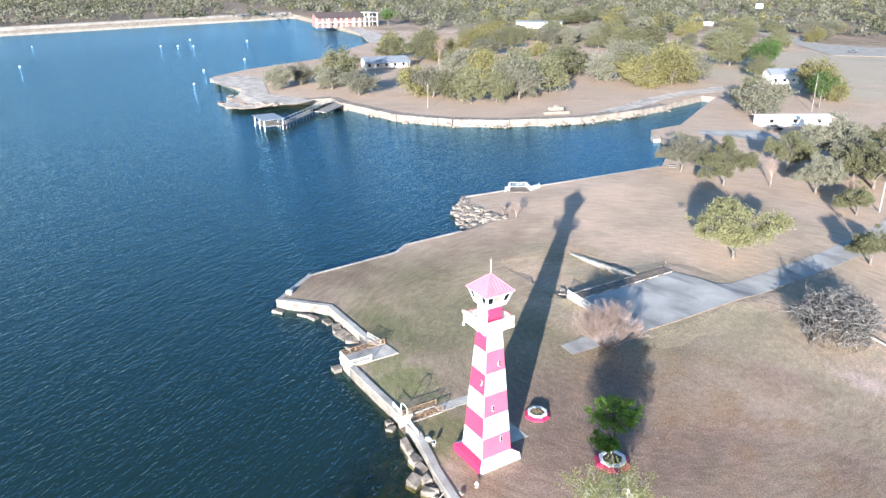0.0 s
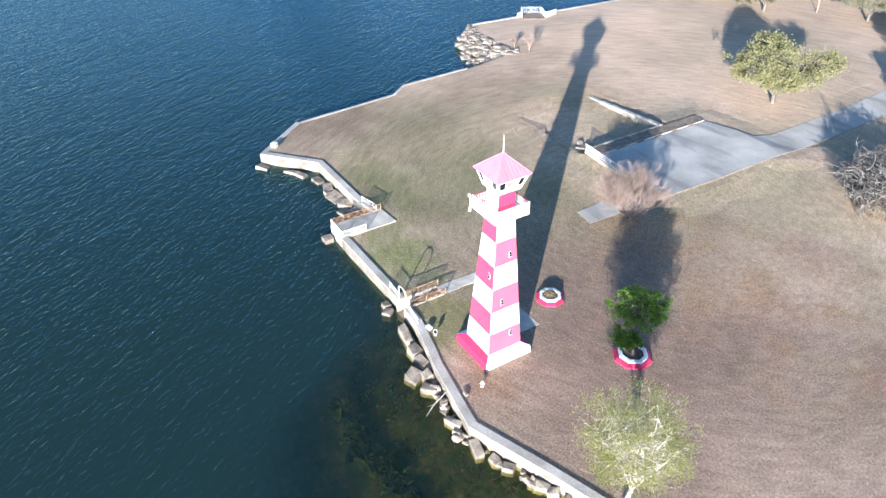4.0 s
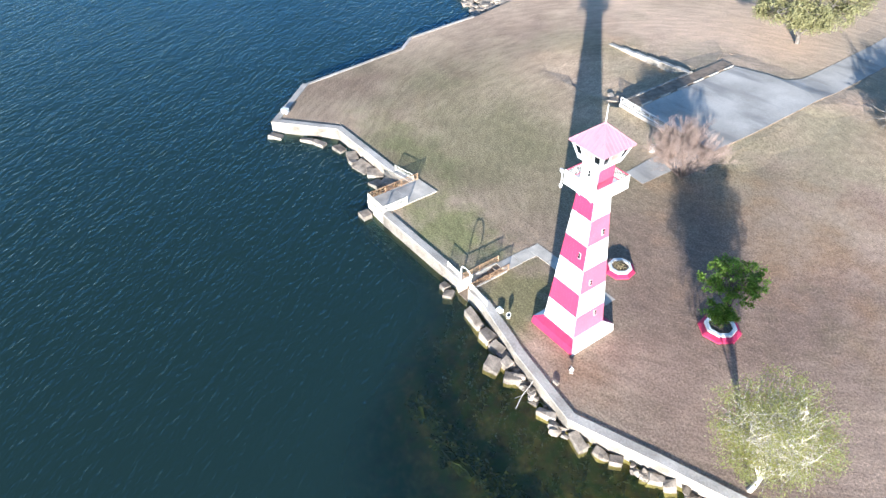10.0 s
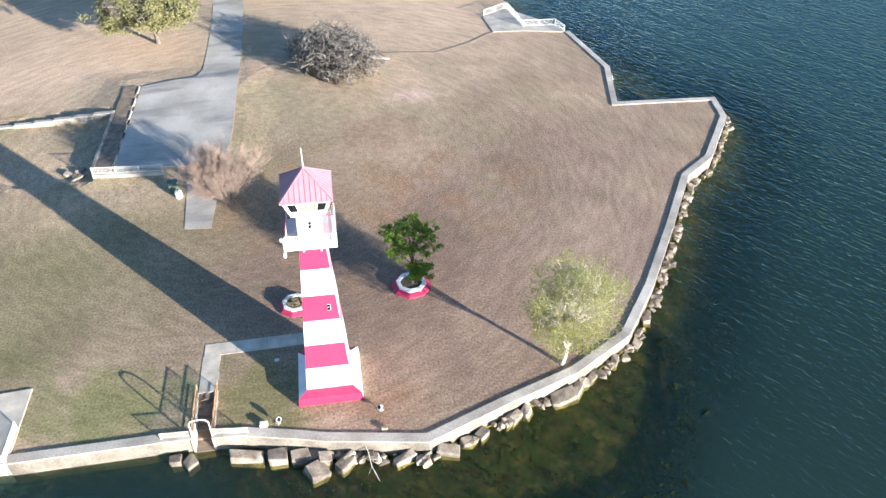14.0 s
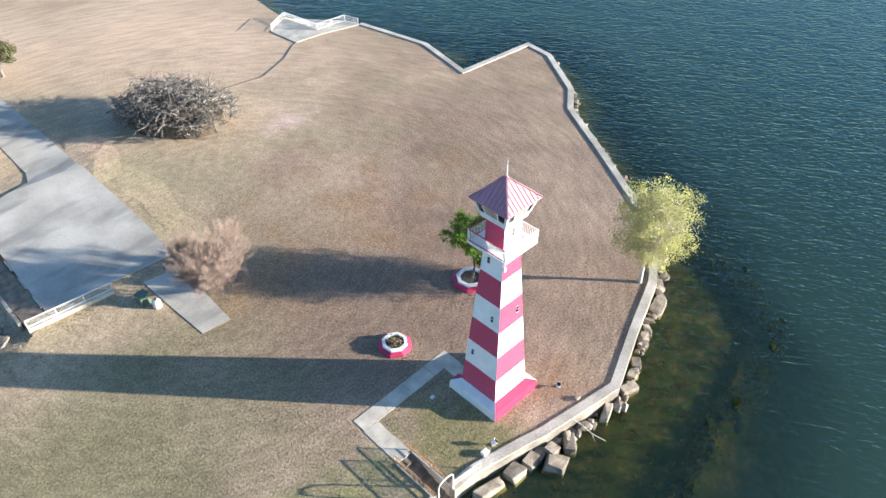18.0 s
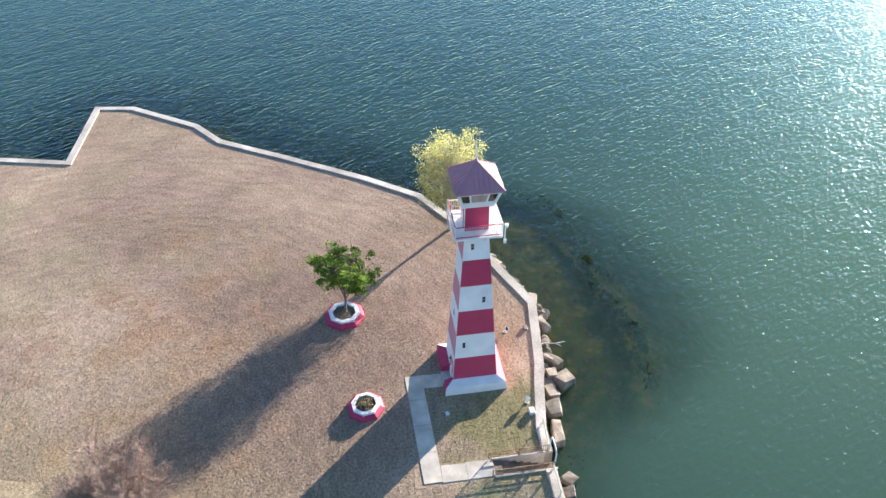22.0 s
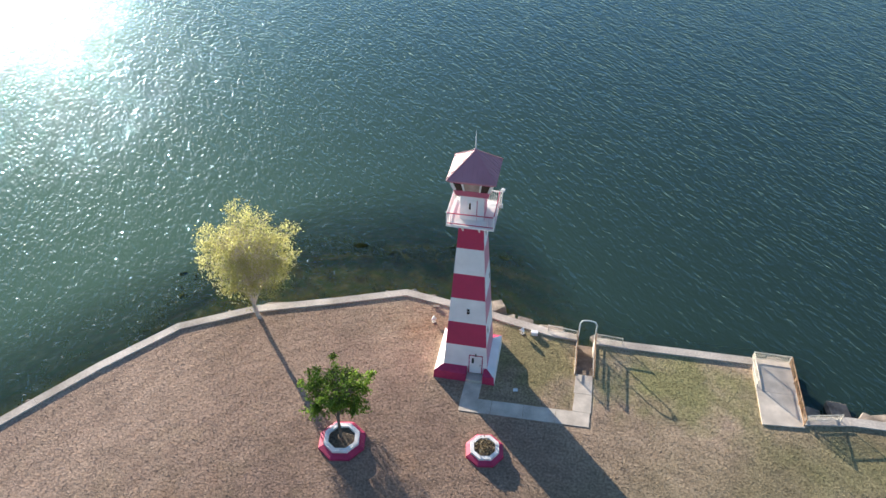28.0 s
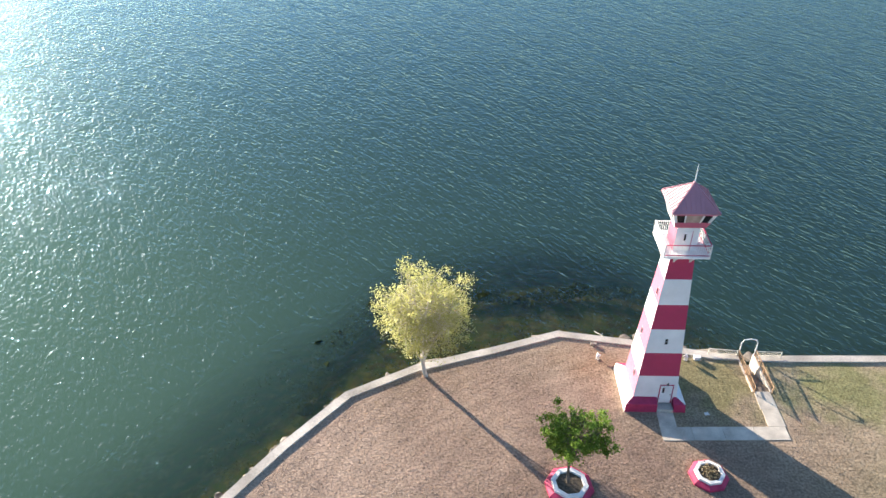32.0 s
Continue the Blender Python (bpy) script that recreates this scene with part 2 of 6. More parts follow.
L_DRY = leaf_mat("dry_grass_blades", (0.26, 0.20, 0.12), (0.40, 0.33, 0.20), 0.3, 0.8)


def ground_mat():
    """Winter lawn: tan, pinkish bare earth, greener by the water."""
    m = mat("winter_lawn", (0.305, 0.212, 0.150), 0.97, var=0.10, scale=0.16, fine=7.0, bump=0.9, dist=0.035, tint=(0.40, 0.305, 0.205), spec=0.1)
    nt = m.node_tree
    b = nt.nodes["Principled BSDF"]
    geo = next(n for n in nt.nodes if n.type == "NEW_GEOMETRY")
    colour = b.inputs["Base Color"].links[0].from_socket

    def layer(rgb, centre, size, lo, hi, amount, nscale):
        nonlocal colour
        mp = nt.nodes.new("ShaderNodeVectorMath")
        mp.operation = "SUBTRACT"
        mp.inputs[1].default_value = (*centre, 0)
        nt.links.new(geo.outputs["Position"], mp.inputs[0])
        sc = nt.nodes.new("ShaderNodeVectorMath")
        sc.operation = "DIVIDE"
        sc.inputs[1].default_value = (*size, 1e6)
        nt.links.new(mp.outputs[0], sc.inputs[0])
        ln = nt.nodes.new("ShaderNodeVectorMath")
        ln.operation = "LENGTH"
        nt.links.new(sc.outputs[0], ln.inputs[0])
        nz = nt.nodes.new("ShaderNodeTexNoise")
        nz.inputs["Scale"].default_value, nz.inputs["Detail"].default_value = nscale, 5
        nt.links.new(geo.outputs["Position"], nz.inputs["Vector"])
        ad = nt.nodes.new("ShaderNodeMath")
        ad.operation = "MULTIPLY_ADD"
        ad.inputs[1].default_value, ad.inputs[2].default_value = 2.0, -1.0
        nt.links.new(nz.outputs["Fac"], ad.inputs[0])
        sm = nt.nodes.new("ShaderNodeMath")
        sm.operation = "ADD"
        nt.links.new(ln.outputs["Value"], sm.inputs[0])
        nt.links.new(ad.outputs[0], sm.inputs[1])
        mr = nt.nodes.new("ShaderNodeMapRange")
        mr.inputs["From Min"].default_value, mr.inputs["From Max"].default_value = lo, hi
        mr.inputs["To Min"].default_value, mr.inputs["To Max"].default_value = amount, 0
        nt.links.new(sm.outputs[0], mr.inputs["Value"])
        mx = nt.nodes.new("ShaderNodeMix")
        mx.data_type = "RGBA"
        nt.links.new(mr.outputs["Result"], mx.inputs["Factor"])
        nt.links.new(colour, mx.inputs[6])
        mx.inputs[7].default_value = (*rgb, 1)
        colour = mx.outputs[2]

    layer((0.24, 0.215, 0.115), (24, -20), (30, 16), 0.4, 1.2, 0.55, 0.12)
    layer((0.40, 0.33, 0.22), (20, -75), (50, 24), 0.5, 1.2, 0.6, 0.08)
    layer((0.265, 0.178, 0.135), (-14, -14), (30, 28), 0.5, 1.2, 0.75, 0.12)
    layer((0.215, 0.185, 0.09), (-20, -20), (26, 24), -0.3, 0.4, 0.35, 0.33)
    # far bank: pale tan, raised further for the front light rough grass catches
    layer((0.62, 0.45, 0.325), (200, -180), (260, 200), 0.7, 1.3, 0.9, 0.03)
    layer((0.50, 0.365, 0.255), (200, -190), (240, 190), 0.15, 0.8, 0.75, 0.07)
    layer((0.50, 0.42, 0.30), (115, -300), (100, 90), 0.6, 1.2, 0.75, 0.04)
    layer((0.27, 0.245, 0.14), (8, -40), (50, 26), 0.05, 0.75, 0.6, 0.11)
    layer((0.36, 0.20, 0.11), (-6, -24), (36, 26), -0.1, 0.35, 0.45, 0.22)
    layer((0.215, 0.225, 0.08), (16.0, 0.6), (7.0, 3.9), 0.35, 1.3, 0.75, 0.45)
    layer((0.18, 0.19, 0.07), (30, -4.5), (9, 3.2), 0.3, 1.3, 0.6, 0.35)
    layer((0.20, 0.185, 0.075), (5.2, 1.2), (4.4, 4.4), 0.5, 1.4, 0.75, 0.4)
    layer((0.19, 0.18, 0.09), (26, -12), (16, 14), 0.3, 1.2, 0.5, 0.15)
    layer((0.62, 0.46, 0.38), (-12.1, -44.0), (4.4, 2.2), 0.2, 1.1, 0.9, 0.5)
    layer((0.30, 0.19, 0.15), (-6, -36), (6, 4), 0.2, 1.2, 0.55, 0.3)
    layer((0.30, 0.17, 0.10), (-4, 3.2), (3.0, 2.2), 0.2, 1.3, 0.6, 0.5)
    layer((0.48, 0.39, 0.27), (-9.2, -50.5), (1.6, 3.2), 0.3, 1.0, 0.75, 0.6)
    layer((0.42, 0.34, 0.21), (-17.9, -25.0), (1.3, 0.8), 0.2, 1.0, 0.5, 0.8)
    nt.links.new(colour, b.inputs["Base Color"])
    # grass grain: fine flecks
    n3 = nt.nodes.new("ShaderNodeTexNoise")
    n3.inputs["Scale"].default_value, n3.inputs["Detail"].default_value, n3.inputs["Roughness"].default_value = 5.2, 8, 0.8
    nt.links.new(geo.outputs["Position"], n3.inputs["Vector"])
    h2 = nt.nodes.new("ShaderNodeHueSaturation")
    m2 = nt.nodes.new("ShaderNodeMapRange")
    m2.inputs["From Min"].default_value, m2.inputs["From Max"].default_value = 0.3, 0.7
    m2.inputs["To Min"].default_value, m2.inputs["To Max"].default_value = 0.28, 1.72
    nt.links.new(n3.outputs["Fac"], m2.inputs["Value"])
    nt.links.new(m2.outputs["Result"], h2.inputs["Value"])
    nt.links.new(colour, h2.inputs["Color"])
    # mowing streaks that run round the point
    off = nt.nodes.new("ShaderNodeVectorMath")
    off.operation = "SUBTRACT"
    off.inputs[1].default_value = (6, -30, 0)
    nt.links.new(geo.outputs["Position"], off.inputs[0])
    sp = nt.nodes.new("ShaderNodeSeparateXYZ")
    nt.links.new(off.outputs[0], sp.inputs[0])
    an = nt.nodes.new("ShaderNodeMath")
    an.operation = "ARCTAN2"
    nt.links.new(sp.outputs["Y"], an.inputs[0])
    nt.links.new(sp.outputs["X"], an.inputs[1])
    rad = nt.nodes.new("ShaderNodeVectorMath")
    rad.operation = "LENGTH"
    nt.links.new(off.outputs[0], rad.inputs[0])
    sw = nt.nodes.new("ShaderNodeMath")
    sw.operation = "MULTIPLY"
    sw.inputs[1].default_value = 9.0
    nt.links.new(an.outputs[0], sw.inputs[0])
    cb = nt.nodes.new("ShaderNodeCombineXYZ")
    nt.links.new(rad.outputs["Value"], cb.inputs[0])
    nt.links.new(sw.outputs[0], cb.inputs[1])
    n4 = nt.nodes.new("ShaderNodeTexNoise")
    n4.inputs["Scale"].default_value, n4.inputs["Detail"].default_value, n4.inputs["Distortion"].default_value = 1.5, 5, 0.2
    nt.links.new(cb.outputs[0], n4.inputs["Vector"])
    m4 = nt.nodes.new("ShaderNodeMapRange")
    m4.inputs["From Min"].default_value, m4.inputs["From Max"].default_value = 0.35, 0.65
    m4.inputs["To Min"].default_value, m4.inputs["To Max"].default_value = 0.86, 1.13
    nt.links.new(n4.outputs["Fac"], m4.inputs["Value"])
    h4 = nt.nodes.new("ShaderNodeHueSaturation")
    nt.links.new(m4.outputs["Result"], h4.inputs["Value"])
    nt.links.new(h2.outputs["Color"], h4.inputs["Color"])
    nt.links.new(h4.outputs["Color"], b.inputs["Base Color"])
    return m


def streaks(m, rgb, scale, stretch, turn, lo, hi, amount):
    """Long stains of one colour over a material."""
    nt = m.node_tree
    b = nt.nodes["Principled BSDF"]
    colour = b.inputs["Base Color"].links[0].from_socket
    geo = nt.nodes.new("ShaderNodeNewGeometry")
    mp = nt.nodes.new("ShaderNodeMapping")
    mp.vector_type = "TEXTURE"
    mp.inputs["Rotation"].default_value = (0, 0, radians(turn))
    mp.inputs["Scale"].default_value = (stretch, 1, 1)
    nt.links.new(geo.outputs["Position"], mp.inputs["Vector"])
    n = nt.nodes.new("ShaderNodeTexNoise")
    n.inputs["Scale"].default_value, n.inputs["Detail"].default_value = scale, 5
    nt.links.new(mp.outputs[0], n.inputs["Vector"])
    mr = nt.nodes.new("ShaderNodeMapRange")
    mr.inputs["From Min"].default_value, mr.inputs["From Max"].default_value = lo, hi
    mr.inputs["To Min"].default_value, mr.inputs["To Max"].default_value = 0, amount
    nt.links.new(n.outputs["Fac"], mr.inputs["Value"])
    mx = nt.nodes.new("ShaderNodeMix")
    mx.data_type = "RGBA"
    nt.links.new(mr.outputs["Result"], mx.inputs["Factor"])
    nt.links.new(colour, mx.inputs[6])
    mx.inputs[7].default_value = (*rgb, 1)
    nt.links.new(mx.outputs[2], b.inputs["Base Color"])


streaks(M_ASPHALT, (0.22, 0.21, 0.20), 0.5, 4.0, 6, 0.50, 0.68, 0.7)
streaks(M_ASPHALT, (0.24, 0.20, 0.15), 0.25, 1.5, 60, 0.55, 0.8, 0.5)
streaks(M_WALL, (0.42, 0.36, 0.28), 0.8, 3.0, 20, 0.52, 0.75, 0.55)
streaks(M_WALK, (0.34, 0.29, 0.23), 0.7, 1.3, 20, 0.52, 0.8, 0.5)


def water_mat():
    """Lake: rippled surface over green murk; shallow water lets the bed show through."""
    m = bpy.data.materials.new("lake_water")
    m.use_nodes = True
    nt = m.node_tree
    nt.nodes.remove(nt.nodes["Principled BSDF"])
    geo = nt.nodes.new("ShaderNodeNewGeometry")
    heights = []
    for scale, detail, weight, stretch, veer, crest in ((0.75, 2, 0.34, 3.6, 0, True), (1.6, 1, 0.20, 2.6, 9, True), (2.4, 1.5, 0.34, 1.9, -8, False), (0.30, 2, 0.35, 2.2, -14, False)):
        mp = nt.nodes.new("ShaderNodeMapping")
        mp.vector_type = "TEXTURE"
        mp.inputs["Rotation"].default_value = (0, 0, radians(WIND + veer))
        mp.inputs["Location"].default_value = (137.3, 412.9, 0)
        mp.inputs["Scale"].default_value = (stretch, 1.0, 1.0)
        nt.links.new(geo.outputs["Position"], mp.inputs["Vector"])
        n = nt.nodes.new("ShaderNodeTexNoise")
        n.inputs["Scale"].default_value, n.inputs["Detail"].default_value = scale, detail
        n.inputs["Distortion"].default_value = 0.35
        nt.links.new(mp.outputs[0], n.inputs["Vector"])
        mu = nt.nodes.new("ShaderNodeMath")
        mu.operation = "MULTIPLY"
        mu.inputs[1].default_value = weight
        level = n.outputs["Fac"]
        if crest:
            # narrow crests over broad troughs
            for op, value in (("SUBTRACT", 0.5), ("ABSOLUTE", 0.0), ("MULTIPLY", -2.0)):
                fold = nt.nodes.new("ShaderNodeMath")
                fold.operation = op
                fold.inputs[1].default_value = value
                nt.links.new(level, fold.inputs[0])
                level = fold.outputs[0]
        nt.links.new(level, mu.inputs[0])
        heights.append(mu.outputs[0])
    total = heights[0]
    for h in heights[1:]:
        ad = nt.nodes.new("ShaderNodeMath")
        ad.operation = "ADD"
        nt.links.new(total, ad.inputs[0])
        nt.links.new(h, ad.inputs[1])
        total = ad.outputs[0]
    bp = nt.nodes.new("ShaderNodeBump")
    bp.inputs["Strength"].default_value, bp.inputs["Distance"].default_value = 1.0, RIPPLE
    nt.links.new(total, bp.inputs["Height"])
    gl = nt.nodes.new("ShaderNodeBsdfGlossy")
    gl.inputs["Color"].default_value = (0.37, 0.66, 0.94, 1)
    gl.inputs["Roughness"].default_value = 0.035
    nt.links.new(bp.outputs["Normal"], gl.inputs["Normal"])
    gl2 = nt.nodes.new("ShaderNodeBsdfGlossy")
    gl2.inputs["Color"].default_value = (0.80, 0.74, 0.66, 1)
    gl2.inputs["Roughness"].default_value = 0.36
    nt.links.new(bp.outputs["Normal"], gl2.inputs["Normal"])
    gmix = nt.nodes.new("ShaderNodeMixShader")
    gmix.inputs["Fac"].default_value = 0.04
    nt.links.new(gl.outputs[0], gmix.inputs[1])
    nt.links.new(gl2.outputs[0], gmix.inputs[2])
    df = nt.nodes.new("ShaderNodeBsdfDiffuse")
    nz = nt.nodes.new("ShaderNodeTexNoise")
    nz.inputs["Scale"].default_value = 0.02
    nt.links.new(geo.outputs["Position"], nz.inputs["Vector"])
    rp = nt.nodes.new("ShaderNodeValToRGB")
    rp.color_ramp.elements[0].color, rp.color_ramp.elements[1].color = (0.0002, 0.0010, 0.0016, 1), (0.0004, 0.0016, 0.0022, 1)
    nt.links.new(nz.outputs["Fac"], rp.inputs["Fac"])
    nt.links.new(rp.outputs["Color"], df.inputs["Color"])
    tr = nt.nodes.new("ShaderNodeBsdfTransparent")
    tr.inputs["Color"].default_value = (0.95, 0.93, 0.55, 1)
    at = nt.nodes.new("ShaderNodeAttribute")
    at.attribute_name = "murk"
    fw = nt.nodes.new("ShaderNodeBsdfGlossy")
    fw.inputs["Color"].default_value = (0.034, 0.068, 0.053, 1)
    fw.inputs["Roughness"].default_value = 0.75
    both = nt.nodes.new("ShaderNodeAddShader")
    nt.links.new(df.outputs[0], both.inputs[0])
    nt.links.new(fw.outputs[0], both.inputs[1])
    body = nt.nodes.new("ShaderNodeMixShader")
    nt.links.new(at.outputs["Fac"], body.inputs["Fac"])
    nt.links.new(tr.outputs[0], body.inputs[1])
    nt.links.new(both.outputs[0], body.inputs[2])
    lw = nt.nodes.new("ShaderNodeLayerWeight")
    lw.inputs["Blend"].default_value = 0.5
    nt.links.new(bp.outputs["Normal"], lw.inputs["Normal"])
    p5 = nt.nodes.new("ShaderNodeMath")
    p5.operation = "POWER"
    p5.inputs[1].default_value = 5.0
    nt.links.new(lw.outputs["Facing"], p5.inputs[0])
    fr = nt.nodes.new("ShaderNodeMath")
    fr.operation = "MULTIPLY_ADD"
    fr.inputs[1].default_value, fr.inputs[2].default_value = 0.98, 0.02
    nt.links.new(p5.outputs[0], fr.inputs[0])
    mix = nt.nodes.new("ShaderNodeMixShader")
    nt.links.new(fr.outputs[0], mix.inputs["Fac"])
    nt.links.new(body.outputs[0], mix.inputs[1])
    nt.links.new(gmix.outputs[0], mix.inputs[2])
    nt.links.new(mix.outputs[0], nt.nodes["Material Output"].inputs["Surface"])
    return m


WIND, RIPPLE = -54, 0.43
M_GROUND = ground_mat()
M_WATER = water_mat()
M_BED = mat("lake_bed", (0.10, 0.09, 0.034), 0.95, var=0.3, scale=0.5, fine=2.5, bump=0.4, dist=0.05, tint=(0.145, 0.122, 0.055))
streaks(M_BED, (0.045, 0.072, 0.02), 1.1, 1.1, -15, 0.42, 0.6, 0.85)
M_BED.node_tree.nodes["Principled BSDF"].inputs["Specular IOR Level"].default_value = 0.0
M_WETROCK.node_tree.nodes["Principled BSDF"].inputs["Specular IOR Level"].default_value = 0.0
streaks(M_BED, (0.12, 0.10, 0.045), 1.6, 1.2, 30, 0.6, 0.75, 0.6)


# ---- builders ----
def part(name, bm, material, parent=None, label=""):
    """Links a bmesh as one mesh object under a thing or a part."""
    me = bpy.data.meshes.new(name)
    bm.to_mesh(me)
    bm.free()
    me.materials.append(material)
    ob = new(name, me)
    ob.parent = parent
    if label:
        tagged(ob, label)
    return ob


def raw(name, verts, faces, material, parent=None, smooth=False):
    me = bpy.data.meshes.new(name)
    me.from_pydata([tuple(v) for v in verts], [], [tuple(f) for f in faces])
    if smooth:
        me.polygons.foreach_set("use_smooth", [True] * len(me.polygons))
    me.materials.append(material)
    ob = new(name, me)
    ob.parent = parent
    return ob


def share(name, ob, parent, m):
    """Another object on the same mesh."""
    o = new(name, ob.data)
    o.parent = parent
    o.matrix_basis = m
    return o


def thing(name, label, category, x=0, y=0, z=0, rz=0, group="", kind=""):
    e = new(name)
    e.empty_display_size = 0.2
    e.matrix_world = pose(x, y, z, 0, 0, rz)
    return tagged(e, label, category, group, kind)


def box(bm, x0, x1, y0, y1, z0, z1, bevel=0.0):
    v = [bm.verts.new(p) for p in ((x0, y0, z0), (x1, y0, z0), (x1, y1, z0), (x0, y1, z0), (x0, y0, z1), (x1, y0, z1), (x1, y1, z1), (x0, y1, z1))]
    fs = [bm.faces.new([v[i] for i in f]) for f in ((3, 2, 1, 0), (4, 5, 6, 7), (0, 1, 5, 4), (1, 2, 6, 5), (2, 3, 7, 6), (3, 0, 4, 7))]
    if bevel:
        bmesh.ops.bevel(bm, geom=list({e for f in fs for e in f.edges}), offset=bevel, segments=1, affect="EDGES")
    return bm


def boxed(*a, bevel=0.0):
    return box(bmesh.new(), *a, bevel=bevel)


def prism(bm, poly, z0, z1):
    """An upright block over a plan outline."""
    area = sum(a[0] * b[1] - b[0] * a[1] for a, b in zip(poly, poly[1:] + poly[:1]))
    if area < 0:
        poly = poly[::-1]
    lo = [bm.verts.new((x, y, z0)) for x, y in poly]
    hi = [bm.verts.new((x, y, z1)) for x, y in poly]
    bm.faces.new(hi)
    bm.faces.new(lo[::-1])
    n = len(poly)
    for i in range(n):
        bm.faces.new((lo[i], lo[(i + 1) % n], hi[(i + 1) % n], hi[i]))
    return bm


def ringed(bm, sections, cap=True):
    """Joins rings of points, one over the other."""
    rings = [[bm.verts.new(p) for p in s] for s in sections]
    n = len(rings[0])
    for a, b in zip(rings, rings[1:]):
        for i in range(n):
            bm.faces.new((a[i], a[(i + 1) % n], b[(i + 1) % n], b[i]))
    if cap:
        bm.faces.new(rings[0][::-1])
        bm.faces.new(rings[-1])
    return bm


def round_ring(n, r, z, x=0.0, y=0.0, turn=0.0):
    return [(x + r * math.cos(turn + 2 * math.pi * i / n), y + r * math.sin(turn + 2 * math.pi * i / n), z) for i in range(n)]


def tube(bm, a, b, r0, r1=None, n=6):
    """A straight tapered bar from a to b."""
    a, b = Vector(a), Vector(b)
    r1 = r0 if r1 is None else r1
    d = (b - a).normalized()
    u = d.orthogonal().normalized()
    w = d.cross(u)
    ring = lambda c, r: [c + r * (math.cos(2 * math.pi * i / n) * u + math.sin(2 * math.pi * i / n) * w) for i in range(n)]
    return ringed(bm, [ring(a, r0), ring(b, r1)])


def bar(bm, a, b, wide, high):
    """A square bar between two points, lying level or sloping."""
    a, b = Vector(a), Vector(b)
    d = (b - a).normalized()
    s = Vector((-d.y, d.x, 0))
    s = s.normalized() if s.length > 1e-6 else Vector((1, 0, 0))
    u = s.cross(d).normalized() * -1
    corners = lambda c: [c + s * sx * wide / 2 + u * sz * high / 2 for sx, sz in ((-1, -1), (1, -1), (1, 1), (-1, 1))]
    ringed(bm, [corners(a), corners(b)])
    bmesh.ops.recalc_face_normals(bm, faces=bm.faces)
    return bm


# ---- ground, lake bed and water ----
GATE = [(9.65, 4.0), (9.65, 0.0), (8.35, 0.0), (8.35, 4.0)]
WALL_MID = [(21.8, 3.55), (16.1, 3.45), (12.1, 3.36), (9.65, 3.40)]
WALL_EAST = [(8.35, 3.5), (6.3, 3.6), (2.0, 4.55), (0.3, 5.0), (-6.5, 6.1), (-12.3, 3.85), (-18.4, 1.7), (-23.65, -1.4), (-27.7, -6.6), (-33.0, -14.6), (-38.0, -22.5), (-42.1, -25.6), (-47.7, -33.6), (-48.3, -37.4), (-35.7, -37.9), (-38.2, -48.0), (-36.3, -59.8)]
WALL_WEST = [(51.4, -18.3), (50.0, -2.9), (44.2, 4.0), (38.6, -1.0), (28.0, -1.2), (24.75, -1.75)]
COVE = [(431, -198), (374, -176), (305, -111), (285, -69), (270, -49), (231, -51), (205, -35), (194, -70), (182, -69.5), (153.5, -74.8), (138, -85), (128.4, -99), (120.5, -120), (120, -139), (122, -160), (127, -184), (123, -187), (112, -166), (96.5, -138), (95.9, -125), (90, -122), (80, -116), (67, -97.6), (69.5, -63), (70.5, -55), (71.3, -44.3), (64.7, -43.4), (59.6, -43.6), (56.4, -44.9), (55.4, -38.4), (54.3, -33.0), (53.7, -21.3)]
DAM = [(3000, 3000), (900, 1700), (505, 430), (530, 190), (567, 16.5), (604, -107), (637, -228)]
EAST_SHORE = [(-30.0, -70), (-30.4, -74), (-32.2, -86), (-34.2, -99), (-48, -140), (-90, -220), (-400, -420), (-3000, -900)]
SHORE = DAM + COVE + WALL_WEST + [(24.75, 3.5)] + WALL_MID + GATE[1:3] + WALL_EAST + [(-30.5, -61.2)] + EAST_SHORE


def height(x, y):
    """The lawn's level: a bank up to the parking pad, a hollow beside it, a gentle swell further off."""
    z = 0.0
    d = max(abs(x - 16) - 7, abs(y + 41) - 10, 0)
    z += PAD * max(0, 1 - d / 5.0) ** 2
    if 22.8 < x < 38 and -44 < y < -29.5:
        z = -0.35 * min(1, (38 - x) / 8)
    far = math.hypot(x - 10, y + 30)
    if far > 80 and y < -45:
        z += min(1.0, (far - 80) / 60) * (0.9 + 0.5 * math.sin(x * 0.021) * math.cos(y * 0.017))
    if x > 560 and y > -260:
        z += 2.0
    return z


PAD = 0.45


def within(x, y, ring):
    """Whether a plan point lies inside an outline."""
    odd = False
    for (x0, y0), (x1, y1) in zip(ring, ring[1:] + ring[:1]):
        if (y0 > y) != (y1 > y) and x < (x1 - x0) * (y - y0) / (y1 - y0) + x0:
            odd = not odd
    return odd


DRIVE = [(20.9, -31.0), (20.75, -49.6), (14.5, -51.8), (13.9, -54.2), (13.9, -62), (14.0, -70.5), (14.5, -80), (15.6, -90), (17.2, -101), (22.4, -116), (31, -150), (27, -151), (18.0, -117), (12.4, -101), (10.6, -88), (9.8, -77), (9.4, -66), (9.2, -48), (9.2, -37), (9.5, -30.6)]


